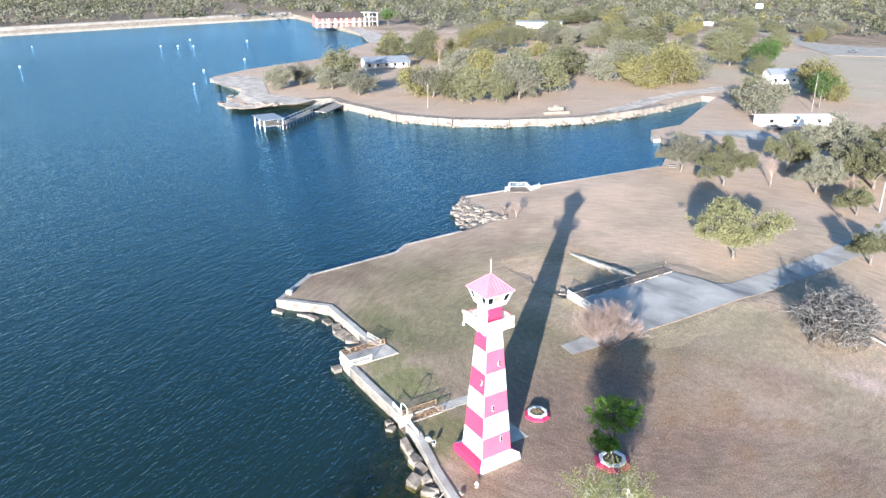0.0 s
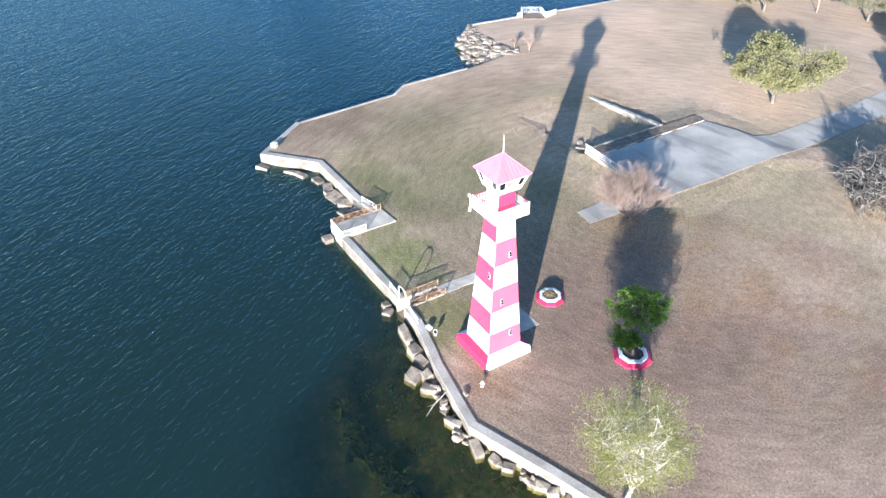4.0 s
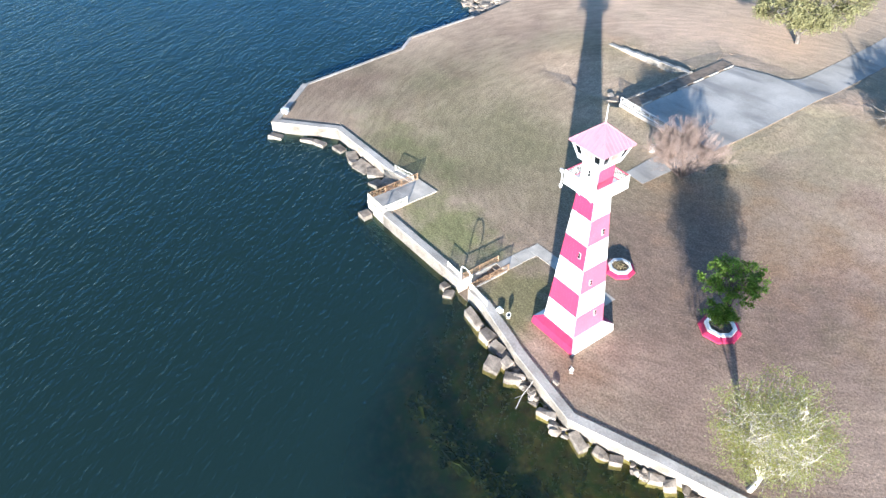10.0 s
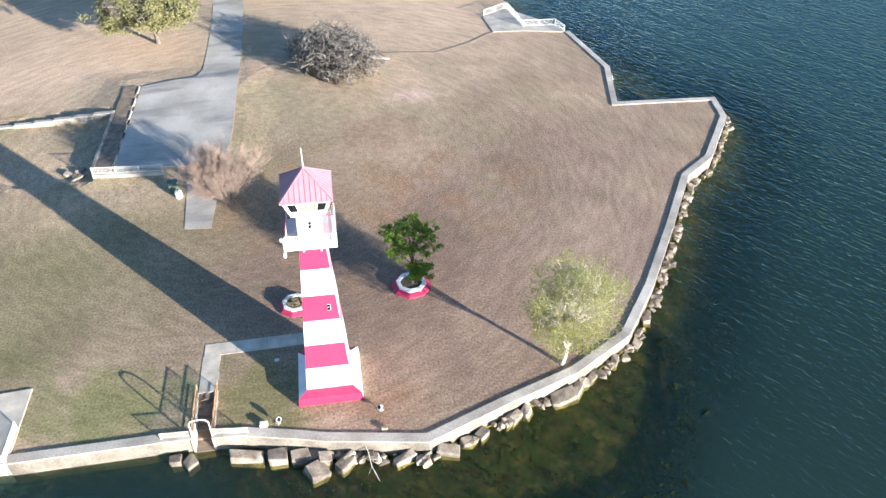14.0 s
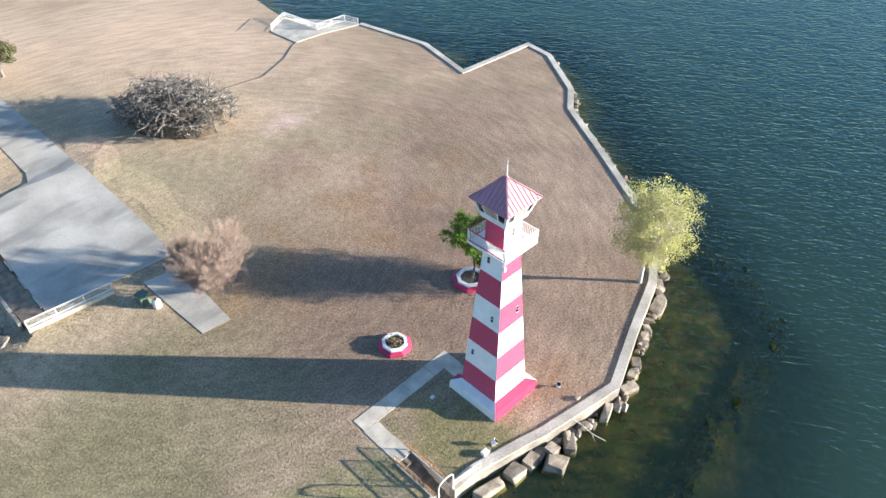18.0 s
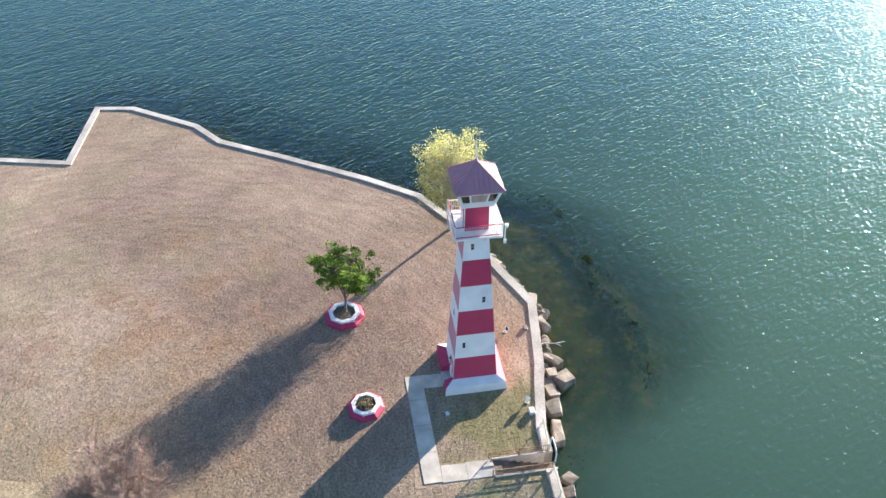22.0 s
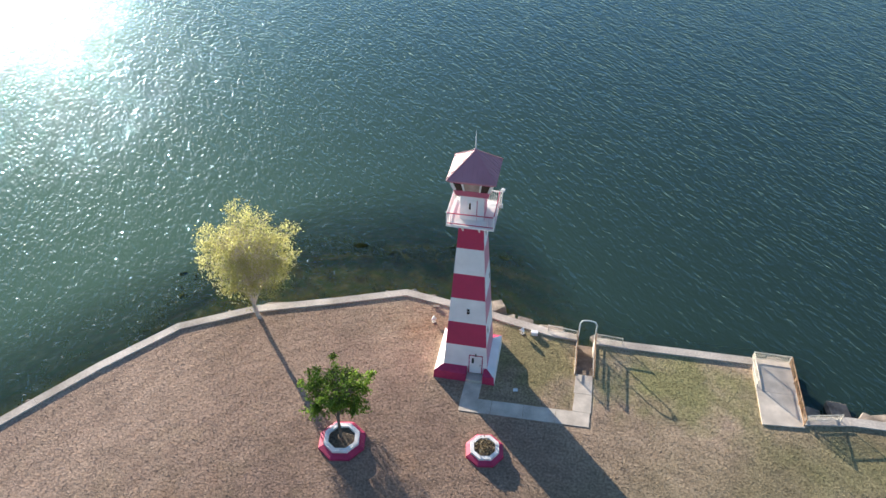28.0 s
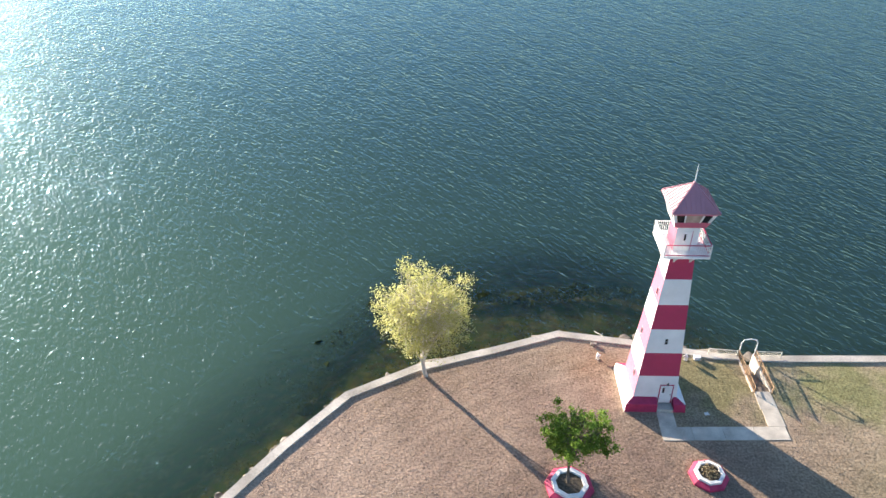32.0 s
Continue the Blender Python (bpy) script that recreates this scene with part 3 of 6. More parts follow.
def build_ground():
    from mathutils import geometry
    outline = SHORE + [(-3000, -3000), (3000, -3000)]
    n = len(outline)
    pts = [Vector(p) for p in outline]
    rnd = random.Random(5)
    ring = outline

    inside = lambda x, y: within(x, y, ring)

    def clear(x, y):
        for (x0, y0), (x1, y1) in zip(ring, ring[1:] + ring[:1]):
            dx, dy = x1 - x0, y1 - y0
            t = max(0, min(1, ((x - x0) * dx + (y - y0) * dy) / (dx * dx + dy * dy)))
            if math.hypot(x - x0 - t * dx, y - y0 - t * dy) < 0.7:
                return False
        return True

    for step, (xa, xb, ya, yb) in ((3.0, (-46, 70, -70, 4)), (14.0, (-40, 330, -330, -70)), (60.0, (-400, 1200, -900, 500))):
        x = xa
        while x < xb:
            y = ya
            while y < yb:
                px, py = x + rnd.uniform(-0.3, 0.3) * step, y + rnd.uniform(-0.3, 0.3) * step
                if inside(px, py) and clear(px, py):
                    pts.append(Vector((px, py)))
                y += step
            x += step
    for px in (8.2, 22.7, 22.95, 30, 37.8):
        for py in (-29.4, -29.6, -36, -43.9, -44.1):
            pts.append(Vector((px, py)))
    verts, edges, faces, *rest = geometry.delaunay_2d_cdt(pts, [(i, (i + 1) % n) for i in range(n)], [], 0, 1e-4)
    keep = []
    for f in faces:
        cx, cy = sum(verts[i].x for i in f) / 3, sum(verts[i].y for i in f) / 3
        if inside(cx, cy):
            keep.append(tuple(f))
    out = [(v.x, v.y, height(v.x, v.y) - (0.05 if within(v.x, v.y, DRIVE) else 0)) for v in verts]
    # the bank under the edge, down to the bed
    base = len(out)
    shore_n = len(SHORE)
    for i in range(shore_n):
        out.append((verts[i].x, verts[i].y, -3.2))
    for i in range(shore_n - 1):
        keep.append((i, base + i, base + i + 1, i + 1))
    ob = raw("ground", out, keep, M_GROUND)
    ob.data.materials.append(M_BANK)
    for p in ob.data.polygons[len(keep) - shore_n + 1:]:
        p.material_index = 1
    return tagged(ob, "dry winter lawn of tan grass with bare patches beside a lake", "ground", kind="structure")


ground = build_ground()


def spaced(lo, hi, fine_lo, fine_hi, step):
    mid = list(np.arange(fine_lo, fine_hi + step, step))
    out, left, right, s = mid, [], [], step
    x = fine_lo
    while x > lo:
        s *= 1.25
        x -= s
        left.append(x)
    s, x = step, mid[-1]
    while x < hi:
        s *= 1.25
        x += s
        right.append(x)
    return np.array(left[::-1] + out + right)


def shore_gap(px, py, line):
    best = np.full(px.shape, 1e9)
    for (x0, y0), (x1, y1) in zip(line, line[1:]):
        dx, dy = x1 - x0, y1 - y0
        t = np.clip(((px - x0) * dx + (py - y0) * dy) / (dx * dx + dy * dy), 0, 1)
        best = np.minimum(best, np.hypot(px - x0 - t * dx, py - y0 - t * dy))
    return best


def sheet(name, material, xs, ys, zfun, attribute=None):
    gx, gy = np.meshgrid(xs, ys)
    z = zfun(gx, gy)
    nx, ny = len(xs), len(ys)
    verts = np.stack([gx, gy, z], -1).reshape(-1, 3)
    i = (np.arange(ny - 1)[:, None] * nx + np.arange(nx - 1)[None]).ravel()
    faces = np.stack([i, i + 1, i + nx + 1, i + nx], 1)
    ob = raw(name, verts.tolist(), faces.tolist(), material, smooth=True)
    if attribute is not None:
        layer = ob.data.attributes.new("murk", "FLOAT", "POINT")
        layer.data.foreach_set("value", attribute(gx, gy).ravel().astype(np.float32))
    return ob


XS, YS = spaced(-3500, 3500, -70, 90, 1.6), spaced(-3500, 3500, -75, 45, 1.6)


def bed_level(gx, gy):
    """A shelf round the point, deep water to the west."""
    d = shore_gap(gx, gy, SHORE)
    bumps = 0.035 * np.sin(gx * 0.9 + 1.3 * np.sin(gy * 0.5)) * np.cos(gy * 0.8)
    shelf = 1 / (1 + np.exp(((gx - 6) / 2.5).clip(-40, 40)))
    slope = 0.035 + 0.16 * (1 - shelf)
    reach = 8.0 - 6.5 * ((-20 - gx) / 8).clip(0, 1)
    drop = d * slope + (d - reach).clip(0, 40) * 0.34 * shelf + (1 - shelf) * 0.35
    return -1.62 - drop.clip(0, 9) + bumps * (d < 14)


def murk(gx, gy):
    """How far the water hides its bed, by its depth."""
    deep = (WATER - bed_level(gx, gy)).clip(0.05, 12)
    shelf = 1 / (1 + np.exp(((gx - 6) / 2.0).clip(-40, 40)))
    m = 1 - np.exp(-(0.9 - 0.62 * shelf) * deep)
    u = ((m - 0.5) / 0.32).clip(0, 1)
    return 0.08 + 0.92 * (m + (1 - m) * u * u * (3 - 2 * u)).clip(0.0, 1.0)


lake_bed = tagged(sheet("lake_bed", M_BED, XS, YS, bed_level), "muddy brown lake bed seen through shallow water", "lake bed", kind="structure")
water = tagged(sheet("water", M_WATER, XS, YS, lambda gx, gy: np.full(gx.shape, WATER), murk), "rippled blue-green lake water", "water", kind="structure")
water.visible_shadow = True


# ---- seawall ----
def seawall(line, width=0.74, top=0.12, label="pale concrete seawall along the lake edge"):
    """A wall along the shore, one block from bend to bend, on the lake side of the line."""
    home = thing("seawall", label, "seawall", kind="structure")
    pts = [Vector((*p, 0)) for p in line]
    offs = []
    for i, p in enumerate(pts):
        a = (p - pts[i - 1]).normalized() if i else (pts[1] - p).normalized()
        b = (pts[i + 1] - p).normalized() if i < len(pts) - 1 else a
        na, nb = Vector((a.y, -a.x, 0)), Vector((b.y, -b.x, 0))
        nn = (na + nb).normalized()
        offs.append(p + nn * (width / max(0.5, nn.dot(na))))
    for i in range(len(pts) - 1):
        a, b, c, d = pts[i], pts[i + 1], offs[i + 1], offs[i]
        length = (b - a).length
        cuts = max(1, round(length / 6.0))
        for k in range(cuts):
            t0, t1 = k / cuts + (0.012 / length if k else 0), (k + 1) / cuts
            quad = [a.lerp(b, t0), a.lerp(b, t1), d.lerp(c, t1), d.lerp(c, t0)]
            bm = bmesh.new()
            shade = random.uniform(-0.012, 0.012)
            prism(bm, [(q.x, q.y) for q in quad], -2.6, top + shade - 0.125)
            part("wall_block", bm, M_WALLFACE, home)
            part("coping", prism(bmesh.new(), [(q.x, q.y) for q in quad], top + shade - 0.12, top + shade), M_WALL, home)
    return home


seawall(WALL_MID)
seawall(WALL_EAST)
seawall(WALL_WEST[1:])
seawall(COVE[-2:] + WALL_WEST[:2], 0.4, 0.07, "narrow pale concrete kerb along the lake shore")
seawall(COVE[-10:-6], 0.45, 0.10, "narrow pale concrete kerb along the cove shore")


# ---- lighthouse ----
def half(z):
    """Half the tower's width at a height."""
    return 1.67 - 0.0659 * (z - 0.70)


def square(h, z):
    return [(-h, -h, z), (h, -h, z), (h, h, z), (-h, h, z)]


FACES = {"south": 0, "east": 90, "north": 180, "west": 270}


def build_lighthouse():
    home = thing("lighthouse", "tall tapering lighthouse with red and white checkered bands", "lighthouse", 0, 0, 0.18)
    bm = ringed(bmesh.new(), [square(half(0.2) - 0.09, 0.0), square(half(13.6) - 0.06, 13.8)])
    part("core", bm, M_TRIM, home)
    levels = [0.62, 2.88, 5.08, 7.28, 9.45, 11.63, 13.75]
    for side, turn in FACES.items():
        m = Matrix.Rotation(radians(turn), 4, "Z")
        for i in range(6):
            red = (i % 2 == 0) == (side in ("east", "west"))
            z0, z1 = levels[i] + 0.004, levels[i + 1] - 0.004
            a, b, t = half(z0), half(z1), 0.06
            bm = bmesh.new()
            ringed(bm, [[(-a, -a, z0), (a, -a, z0), (a - t, -a + t, z0), (-a + t, -a + t, z0)], [(-b, -b, z1), (b, -b, z1), (b - t, -b + t, z1), (-b + t, -b + t, z1)]])
            bm.transform(m)
            part("band_panel", bm, (M_FADED if side == "west" else M_RED) if red else M_WHITE, home)
        # flared plinth with its sloping top
        mt = M_REDTRIM if side in ("north", "south") else M_TRIM
        spans = [(-1, 1)] if side != "south" else [(-1, 0.14), (1.41, 1)]
        for lo, hi in spans:
            edge = lambda h, s: h if s == 1 else -h if s == -1 else s
            bm = bmesh.new()
            o0, o1, o2, inn = 2.36, 2.28, half(0.78) + 0.01, 1.3
            ringed(bm, [
                [(edge(o0, lo), -o0, -0.3), (edge(o0, hi), -o0, -0.3), (edge(inn, hi), -inn, -0.3), (edge(inn, lo), -inn, -0.3)],
                [(edge(o1, lo), -o1, 0.56), (edge(o1, hi), -o1, 0.56), (edge(inn, hi), -inn, 0.56), (edge(inn, lo), -inn, 0.56)],
                [(edge(o2, lo), -o2, 0.80), (edge(o2, hi), -o2, 0.80), (edge(inn, hi), -inn, 0.80), (edge(inn, lo), -inn, 0.80)]])
            bm.transform(m)
            part("plinth", bm, mt, home)
    part("step", boxed(0.16, 1.39, -2.40, -1.55, -0.3, 0.14, bevel=0.01), M_CONC, home)
    # entrance door
    lean = math.atan(0.0659)
    frame_m = pose(0.78, -half(0.9) - 0.012, 0.22) @ Matrix.Rotation(-lean, 4, "X")
    door = part("door", boxed(-0.46, 0.46, -0.05, 0.03, 0, 1.72, bevel=0.01), M_TRIM, home, "white entrance door with a small dark pane")
    door.matrix_basis = frame_m
    part("pane", boxed(-0.30, -0.14, -0.066, -0.045, 1.0, 1.5), M_GLASS, door)
    part("handle", boxed(0.32, 0.38, -0.10, -0.05, 0.8, 0.9, bevel=0.01), M_DARK, door)
    for x0, x1, z0, z1 in ((-0.53, -0.47, 0, 1.8), (0.47, 0.53, 0, 1.8), (-0.53, 0.53, 1.73, 1.80)):
        j = part("door_jamb", boxed(x0, x1, -0.07, 0.03, z0, z1), M_REDTRIM, home)
        j.matrix_basis = frame_m
    lamp = part("door_lamp", tube(bmesh.new(), (0, -0.16, 0), (0, -0.16, 0.2), 0.07, 0.05, 8), M_DARK, home)
    lamp.matrix_basis = pose(0.78, -half(2.1), 2.12)
    # slit windows
    slits = (("east", -0.85, 4.15), ("east", 0.55, 8.2), ("east", -0.28, 12.75), ("west", 0.55, 2.35), ("west", -0.35, 5.85), ("west", 0.42, 10.2), ("north", 0.58, 8.4), ("south", 0.05, 6.2))
    for side, off, z in slits:
        m = Matrix.Rotation(radians(FACES[side]), 4, "Z") @ Matrix.Translation((off, -half(z) - 0.002, z)) @ Matrix.Rotation(-lean, 4, "X")
        w = part("window", boxed(-0.115, 0.115, -0.04, 0.02, -0.245, 0.245, bevel=0.005), M_TRIM, home)
        w.matrix_basis = m
        part("pane", boxed(-0.10, 0.10, -0.053, -0.03, 0.02, 0.23), M_GLASS, w)
        part("pane", boxed(-0.10, 0.10, -0.053, -0.03, -0.23, -0.02), M_GLASS, w)
        part("sill", boxed(-0.12, 0.12, -0.055, 0.0, -0.27, -0.245), M_TRIM, w)
    # gallery
    g, gz = 1.58, 13.98
    part("gallery_floor", ringed(bmesh.new(), [square(1.10, gz - 0.42), square(g - 0.05, gz - 0.2), square(g, gz - 0.16), square(g, gz)]), M_TRIM, home)
    for side, turn in FACES.items():
        m = Matrix.Rotation(radians(turn), 4, "Z")
        for x in (-0.55, 0.55):
            bm = bmesh.new()
            zb = 13.05
            poly = [(-half(zb) - 0.01, zb), (-g + 0.12, gz - 0.2), (-half(13.7), gz - 0.2)]
            lo = [bm.verts.new((x - 0.05, y, z)) for y, z in poly]
            hi = [bm.verts.new((x + 0.05, y, z)) for y, z in poly]
            bm.faces.new(lo[::-1])
            bm.faces.new(hi)
            for i in range(3):
                bm.faces.new((lo[i], lo[(i + 1) % 3], hi[(i + 1) % 3], hi[i]))
            bmesh.ops.recalc_face_normals(bm, faces=bm.faces)
            bm.transform(m)
            part("bracket", bm, M_TRIM, home)
        rail_mat = M_REDTRIM if side in ("east", "south") else M_TRIM
        for z, wide in ((gz + 0.90, 0.055), (gz + 0.10, 0.045)):
            bm = box(bmesh.new(), -g + 0.05, g - 0.05, -g + 0.03, -g + 0.03 + wide, z - 0.03, z + 0.02)
            bm.transform(m)
            part("rail", bm, rail_mat, home)
        bm = box(bmesh.new(), -g + 0.01, -g + 0.085, -g + 0.01, -g + 0.085, gz, gz + 0.96, bevel=0.008)
        bm.transform(m)
        part("post", bm, M_TRIM, home)
        first = None
        count = 21
        for i in range(count):
            x = -g + 0.16 + (2 * g - 0.32) * i / (count - 1)
            mm = m @ Matrix.Translation((x, -g + 0.055, gz))
            if first is None:
                first = part("baluster", boxed(-0.014, 0.014, -0.014, 0.014, 0.08, 0.88), M_TRIM, home)
                first.matrix_basis = mm
            else:
                share("baluster", first, home, mm)
    # watch room over the gallery
    for side, turn in FACES.items():
        m = Matrix.Rotation(radians(turn), 4, "Z")
        t = 0.07
        a, b = 0.80, 0.77
        bm = ringed(bmesh.new(), [[(-a, -a, gz), (a, -a, gz), (a - t, -a + t, gz), (-a + t, -a + t, gz)], [(-b, -b, 15.82), (b, -b, 15.82), (b - t, -b + t, 15.82), (-b + t, -b + t, 15.82)]])
        bm.transform(m)
        part("watch_room_wall", bm, M_RED if side in ("east", "west") else M_WHITE, home)
        # cab wall that leans out, in strips round three windows
        zc = lambda f: 15.97 + 1.36 * f
        hc = lambda f: 1.03 + 0.43 * f
        strips = [(-1, 1, 0.0, 0.36), (-1, 1, 0.86, 1.0), (-1, -0.86, 0.36, 0.86), (0.86, 1, 0.36, 0.86), (-0.47, -0.39, 0.36, 0.86), (0.39, 0.47, 0.36, 0.86)]
        for u0, u1, f0, f1 in strips:
            bm = bmesh.new()
            t = 0.07
            sec = lambda f: [(u0 * hc(f), -hc(f), zc(f)), (u1 * hc(f), -hc(f), zc(f)), (u1 * (hc(f) - t), -hc(f) + t, zc(f)), (u0 * (hc(f) - t), -hc(f) + t, zc(f))]
            ringed(bm, [sec(f0), sec(f1)])
            bm.transform(m)
            part("cab_wall", bm, M_FADED if side == "south" and u1 - u0 > 1.5 else M_TRIM, home)
        for u0, u1, mt in ((-0.86, -0.47, M_GLASS), (-0.39, 0.39, M_PALEGLASS), (0.47, 0.86, M_GLASS)):
            bm = bmesh.new()
            t0, t1 = 0.035, 0.055
            sec = lambda f: [(u0 * (hc(f) - t0), -hc(f) + t0, zc(f)), (u1 * (hc(f) - t0), -hc(f) + t0, zc(f)), (u1 * (hc(f) - t1), -hc(f) + t1, zc(f)), (u0 * (hc(f) - t1), -hc(f) + t1, zc(f))]
            ringed(bm, [sec(0.36), sec(0.86)])
            bm.transform(m)
            part("window_pane", bm, mt, home)
    part("cab_floor", ringed(bmesh.new(), [square(0.74, 15.76), square(0.79, 15.80), square(1.02, 15.97)]), M_TRIM, home)
    gd = part("gallery_door", boxed(-0.30, 0.30, -0.83, -0.795, gz + 0.02, gz + 1.55, bevel=0.008), M_TRIM, home, "white gallery door with a dark pane")
    part("pane", boxed(-0.2, -0.08, -0.838, -0.82, gz + 0.85, gz + 1.35), M_GLASS, gd)
    part("door_edge", boxed(0.3, 0.34, -0.835, -0.79, gz + 0.02, gz + 1.57), M_REDTRIM, home)
    w = part("window", boxed(-0.17, 0.17, 0.78, 0.83, 14.85, 15.45, bevel=0.01), M_TRIM, home)
    part("pane", boxed(-0.1, 0.1, 0.82, 0.838, 14.9, 15.13), M_GLASS, w)
    part("pane", boxed(-0.1, 0.1, 0.82, 0.838, 15.17, 15.4), M_GLASS, w)
    # roof of metal sheets with standing seams
    e, ez, az = 1.57, 17.38, 18.82
    for side, turn in FACES.items():
        m = Matrix.Rotation(radians(turn), 4, "Z")
        bm = bmesh.new()
        pts = [(-e, -e, ez), (e, -e, ez), (0.02, -0.02, az), (-0.02, -0.02, az)]
        low = [(-e, -e, ez - 0.08), (e, -e, ez - 0.08), (0.02, -0.02, az - 0.08), (-0.02, -0.02, az - 0.08)]
        vs = [bm.verts.new(p) for p in pts + low]
        for f in ((0, 1, 2, 3), (7, 6, 5, 4), (0, 4, 5, 1), (1, 5, 6, 2), (2, 6, 7, 3), (3, 7, 4, 0)):
            bm.faces.new([vs[i] for i in f])
        bm.transform(m)
        roof = part("roof_panel", bm, M_ROOF, home)
        n = 10
        for i in range(1, n):
            x = -e + 2 * e * i / n
            f = 1 - abs(x) / e
            top = Vector((x, -e + e * f * 0.985, ez + (az - ez) * f * 0.985 + 0.02))
            bm = bar(bmesh.new(), (x, -e, ez + 0.02), top, 0.03, 0.05)
            bm.transform(m)
            part("seam", bm, M_ROOF, roof)
        bm = bar(bmesh.new(), (-e, -e, ez + 0.03), (0, 0, az + 0.03), 0.09, 0.05)
        bm.transform(m)
        part("hip_cap", bm, M_ROOF, home)
    part("soffit", ringed(bmesh.new(), [square(e - 0.12, ez - 0.10), square(e - 0.12, ez - 0.06)]), M_TRIM, home)
    part("spire", tube(bmesh.new(), (0, 0, az - 0.05), (0, 0, 20.17), 0.045, 0.02, 8), M_TRIM, home)
    part("finial", ringed(bmesh.new(), [round_ring(10, r, az + z) for r, z in ((0.12, -0.03), (0.10, 0.06), (0.05, 0.12))]), M_ROOF, home)
    # lamp and horn at the gallery corner
    fl = part("corner_pole", tube(bmesh.new(), (1.66, 1.66, 13.5), (1.66, 1.66, 14.85), 0.04, 0.04, 8), M_TRIM, home)
    part("flood_lamp", ringed(bmesh.new(), [[(1.58, 1.70, 14.74), (1.78, 1.61, 14.74), (1.84, 1.77, 14.76), (1.64, 1.86, 14.76)], [(1.55, 1.67, 14.93), (1.77, 1.57, 14.93), (1.85, 1.75, 14.97), (1.63, 1.86, 14.97)]]), M_TRIM, fl)
    part("pole_box", boxed(1.58, 1.76, 1.59, 1.76, 13.45, 13.75, bevel=0.02), M_TRIM, fl)
    return home


build_lighthouse()


def spotlight(x, y, rz, label="small white ground floodlight on the lawn"):
    home = thing("ground_spotlight", label, "spotlight", x, y, height(x, y), rz, group="ground floodlights")
    part("base", boxed(-0.16, 0.16, -0.16, 0.16, -0.02, 0.07, bevel=0.015), M_CONC, home)
    part("stem", tube(bmesh.new(), (0, 0, 0.05), (0, 0, 0.22), 0.03, 0.03, 8), M_DARK, home)
    head = part("head", ringed(bmesh.new(), [round_ring(12, 0.10, -0.15), round_ring(12, 0.19, 0.14), round_ring(12, 0.20, 0.19)]), M_TRIM, home)
    head.matrix_basis = pose(0, 0, 0.36, 55)
    part("lens", ringed(bmesh.new(), [round_ring(12, 0.17, 0.192), round_ring(12, 0.16, 0.20)]), M_GLASS, head)


spotlight(-3.5, 3.5, 130)
spotlight(3.85, 3.55, -130)
part("white_block", boxed(4.55, 5.1, 3.45, 3.85, 0.0, 0.32, bevel=0.03), M_TRIM)
tagged(bpy.data.objects["white_block"], "small white utility block on the lawn by the seawall", "block")
part("stone_block", boxed(-3.85, -3.35, 5.05, 5.35, 0.0, 0.22, bevel=0.04), M_ROCK)
tagged(bpy.data.objects["stone_block"], "small pale stone lying beside the seawall", "stone")

part("valve_cover", prism(bmesh.new(), [(3.84, -2.62), (4.18, -2.56), (4.12, -2.30), (3.80, -2.36)], -0.03, 0.06), M_TRIM)
tagged(bpy.data.objects["valve_cover"], "small white valve cover set in the lawn", "cover")
crate = thing("white_crate", "small white box standing on dry grass by the seawall", "box", 45.35, 2.7, 0.0, 35)
part("body", boxed(-0.38, 0.38, -0.28, 0.28, -0.02, 0.5, bevel=0.03), M_TRIM, crate)
part("lid", boxed(-0.41, 0.41, -0.31, 0.31, 0.5, 0.56, bevel=0.015), M_TRIM, crate)

# ---- path to the door ----
walkway = thing("walkway", "pale concrete footpath from the lighthouse door to the steps", "footpath", kind="structure")
for poly in ([(0.14, -2.37), (1.41, -2.37), (1.36, -3.86), (0.08, -3.86)],):
    part("slab", prism(bmesh.new(), poly, -0.05, 0.035), M_WALK, walkway)
xs = [0.06, 2.4, 4.75, 7.1, 9.55]
for a, b in zip(xs, xs[1:]):
    ya, yb = -5.16 + 0.028 * a, -5.16 + 0.028 * b
    part("slab", prism(bmesh.new(), [(a + 0.01, ya), (b - 0.01, yb), (b - 0.01, yb + 1.28), (a + 0.01, ya + 1.28)], -0.05, 0.035), M_WALK, walkway)
for a, b in ((-3.61, -1.9), (-1.88, -0.02)):
    part("slab", prism(bmesh.new(), [(8.28, a), (9.62, a), (9.64, b), (8.36, b)], -0.05, 0.035), M_WALK, walkway)


# ---- planters ----
def planter(x, y, label, size=1.0):
    home = thing("octagonal_planter", label, "planter", x, y, 0, 10, group="octagonal planters")
    home.scale = (size, size, 1.0)
    t = math.pi / 8
    for i in range(8):
        a0, a1 = t + math.pi / 4 * i, t + math.pi / 4 * (i + 1)
        pt = lambda r, a, z: (r * math.cos(a), r * math.sin(a), z)
        prof = [(1.34, -0.05), (1.32, 0.16), (1.02, 0.34), (0.98, -0.05)]
        part("apron_block", ringed(bmesh.new(), [[pt(r, a, z) for r, z in prof] for a in (a0, a1)]), M_REDTRIM, home)
        prof = [(1.03, 0.0), (1.0, 0.52), (0.76, 0.52), (0.74, 0.0)]
        part("rim_block", ringed(bmesh.new(), [[pt(r, a, z) for r, z in prof] for a in (a0, a1)]), M_TRIM, home)
    bm = ringed(bmesh.new(), [round_ring(8, 0.76, 0.05, turn=t), round_ring(8, 0.76, 0.36, turn=t), round_ring(8, 0.3, 0.42, turn=t)])
    part("soil", bm, M_SOIL_FILLER, home)
    return home


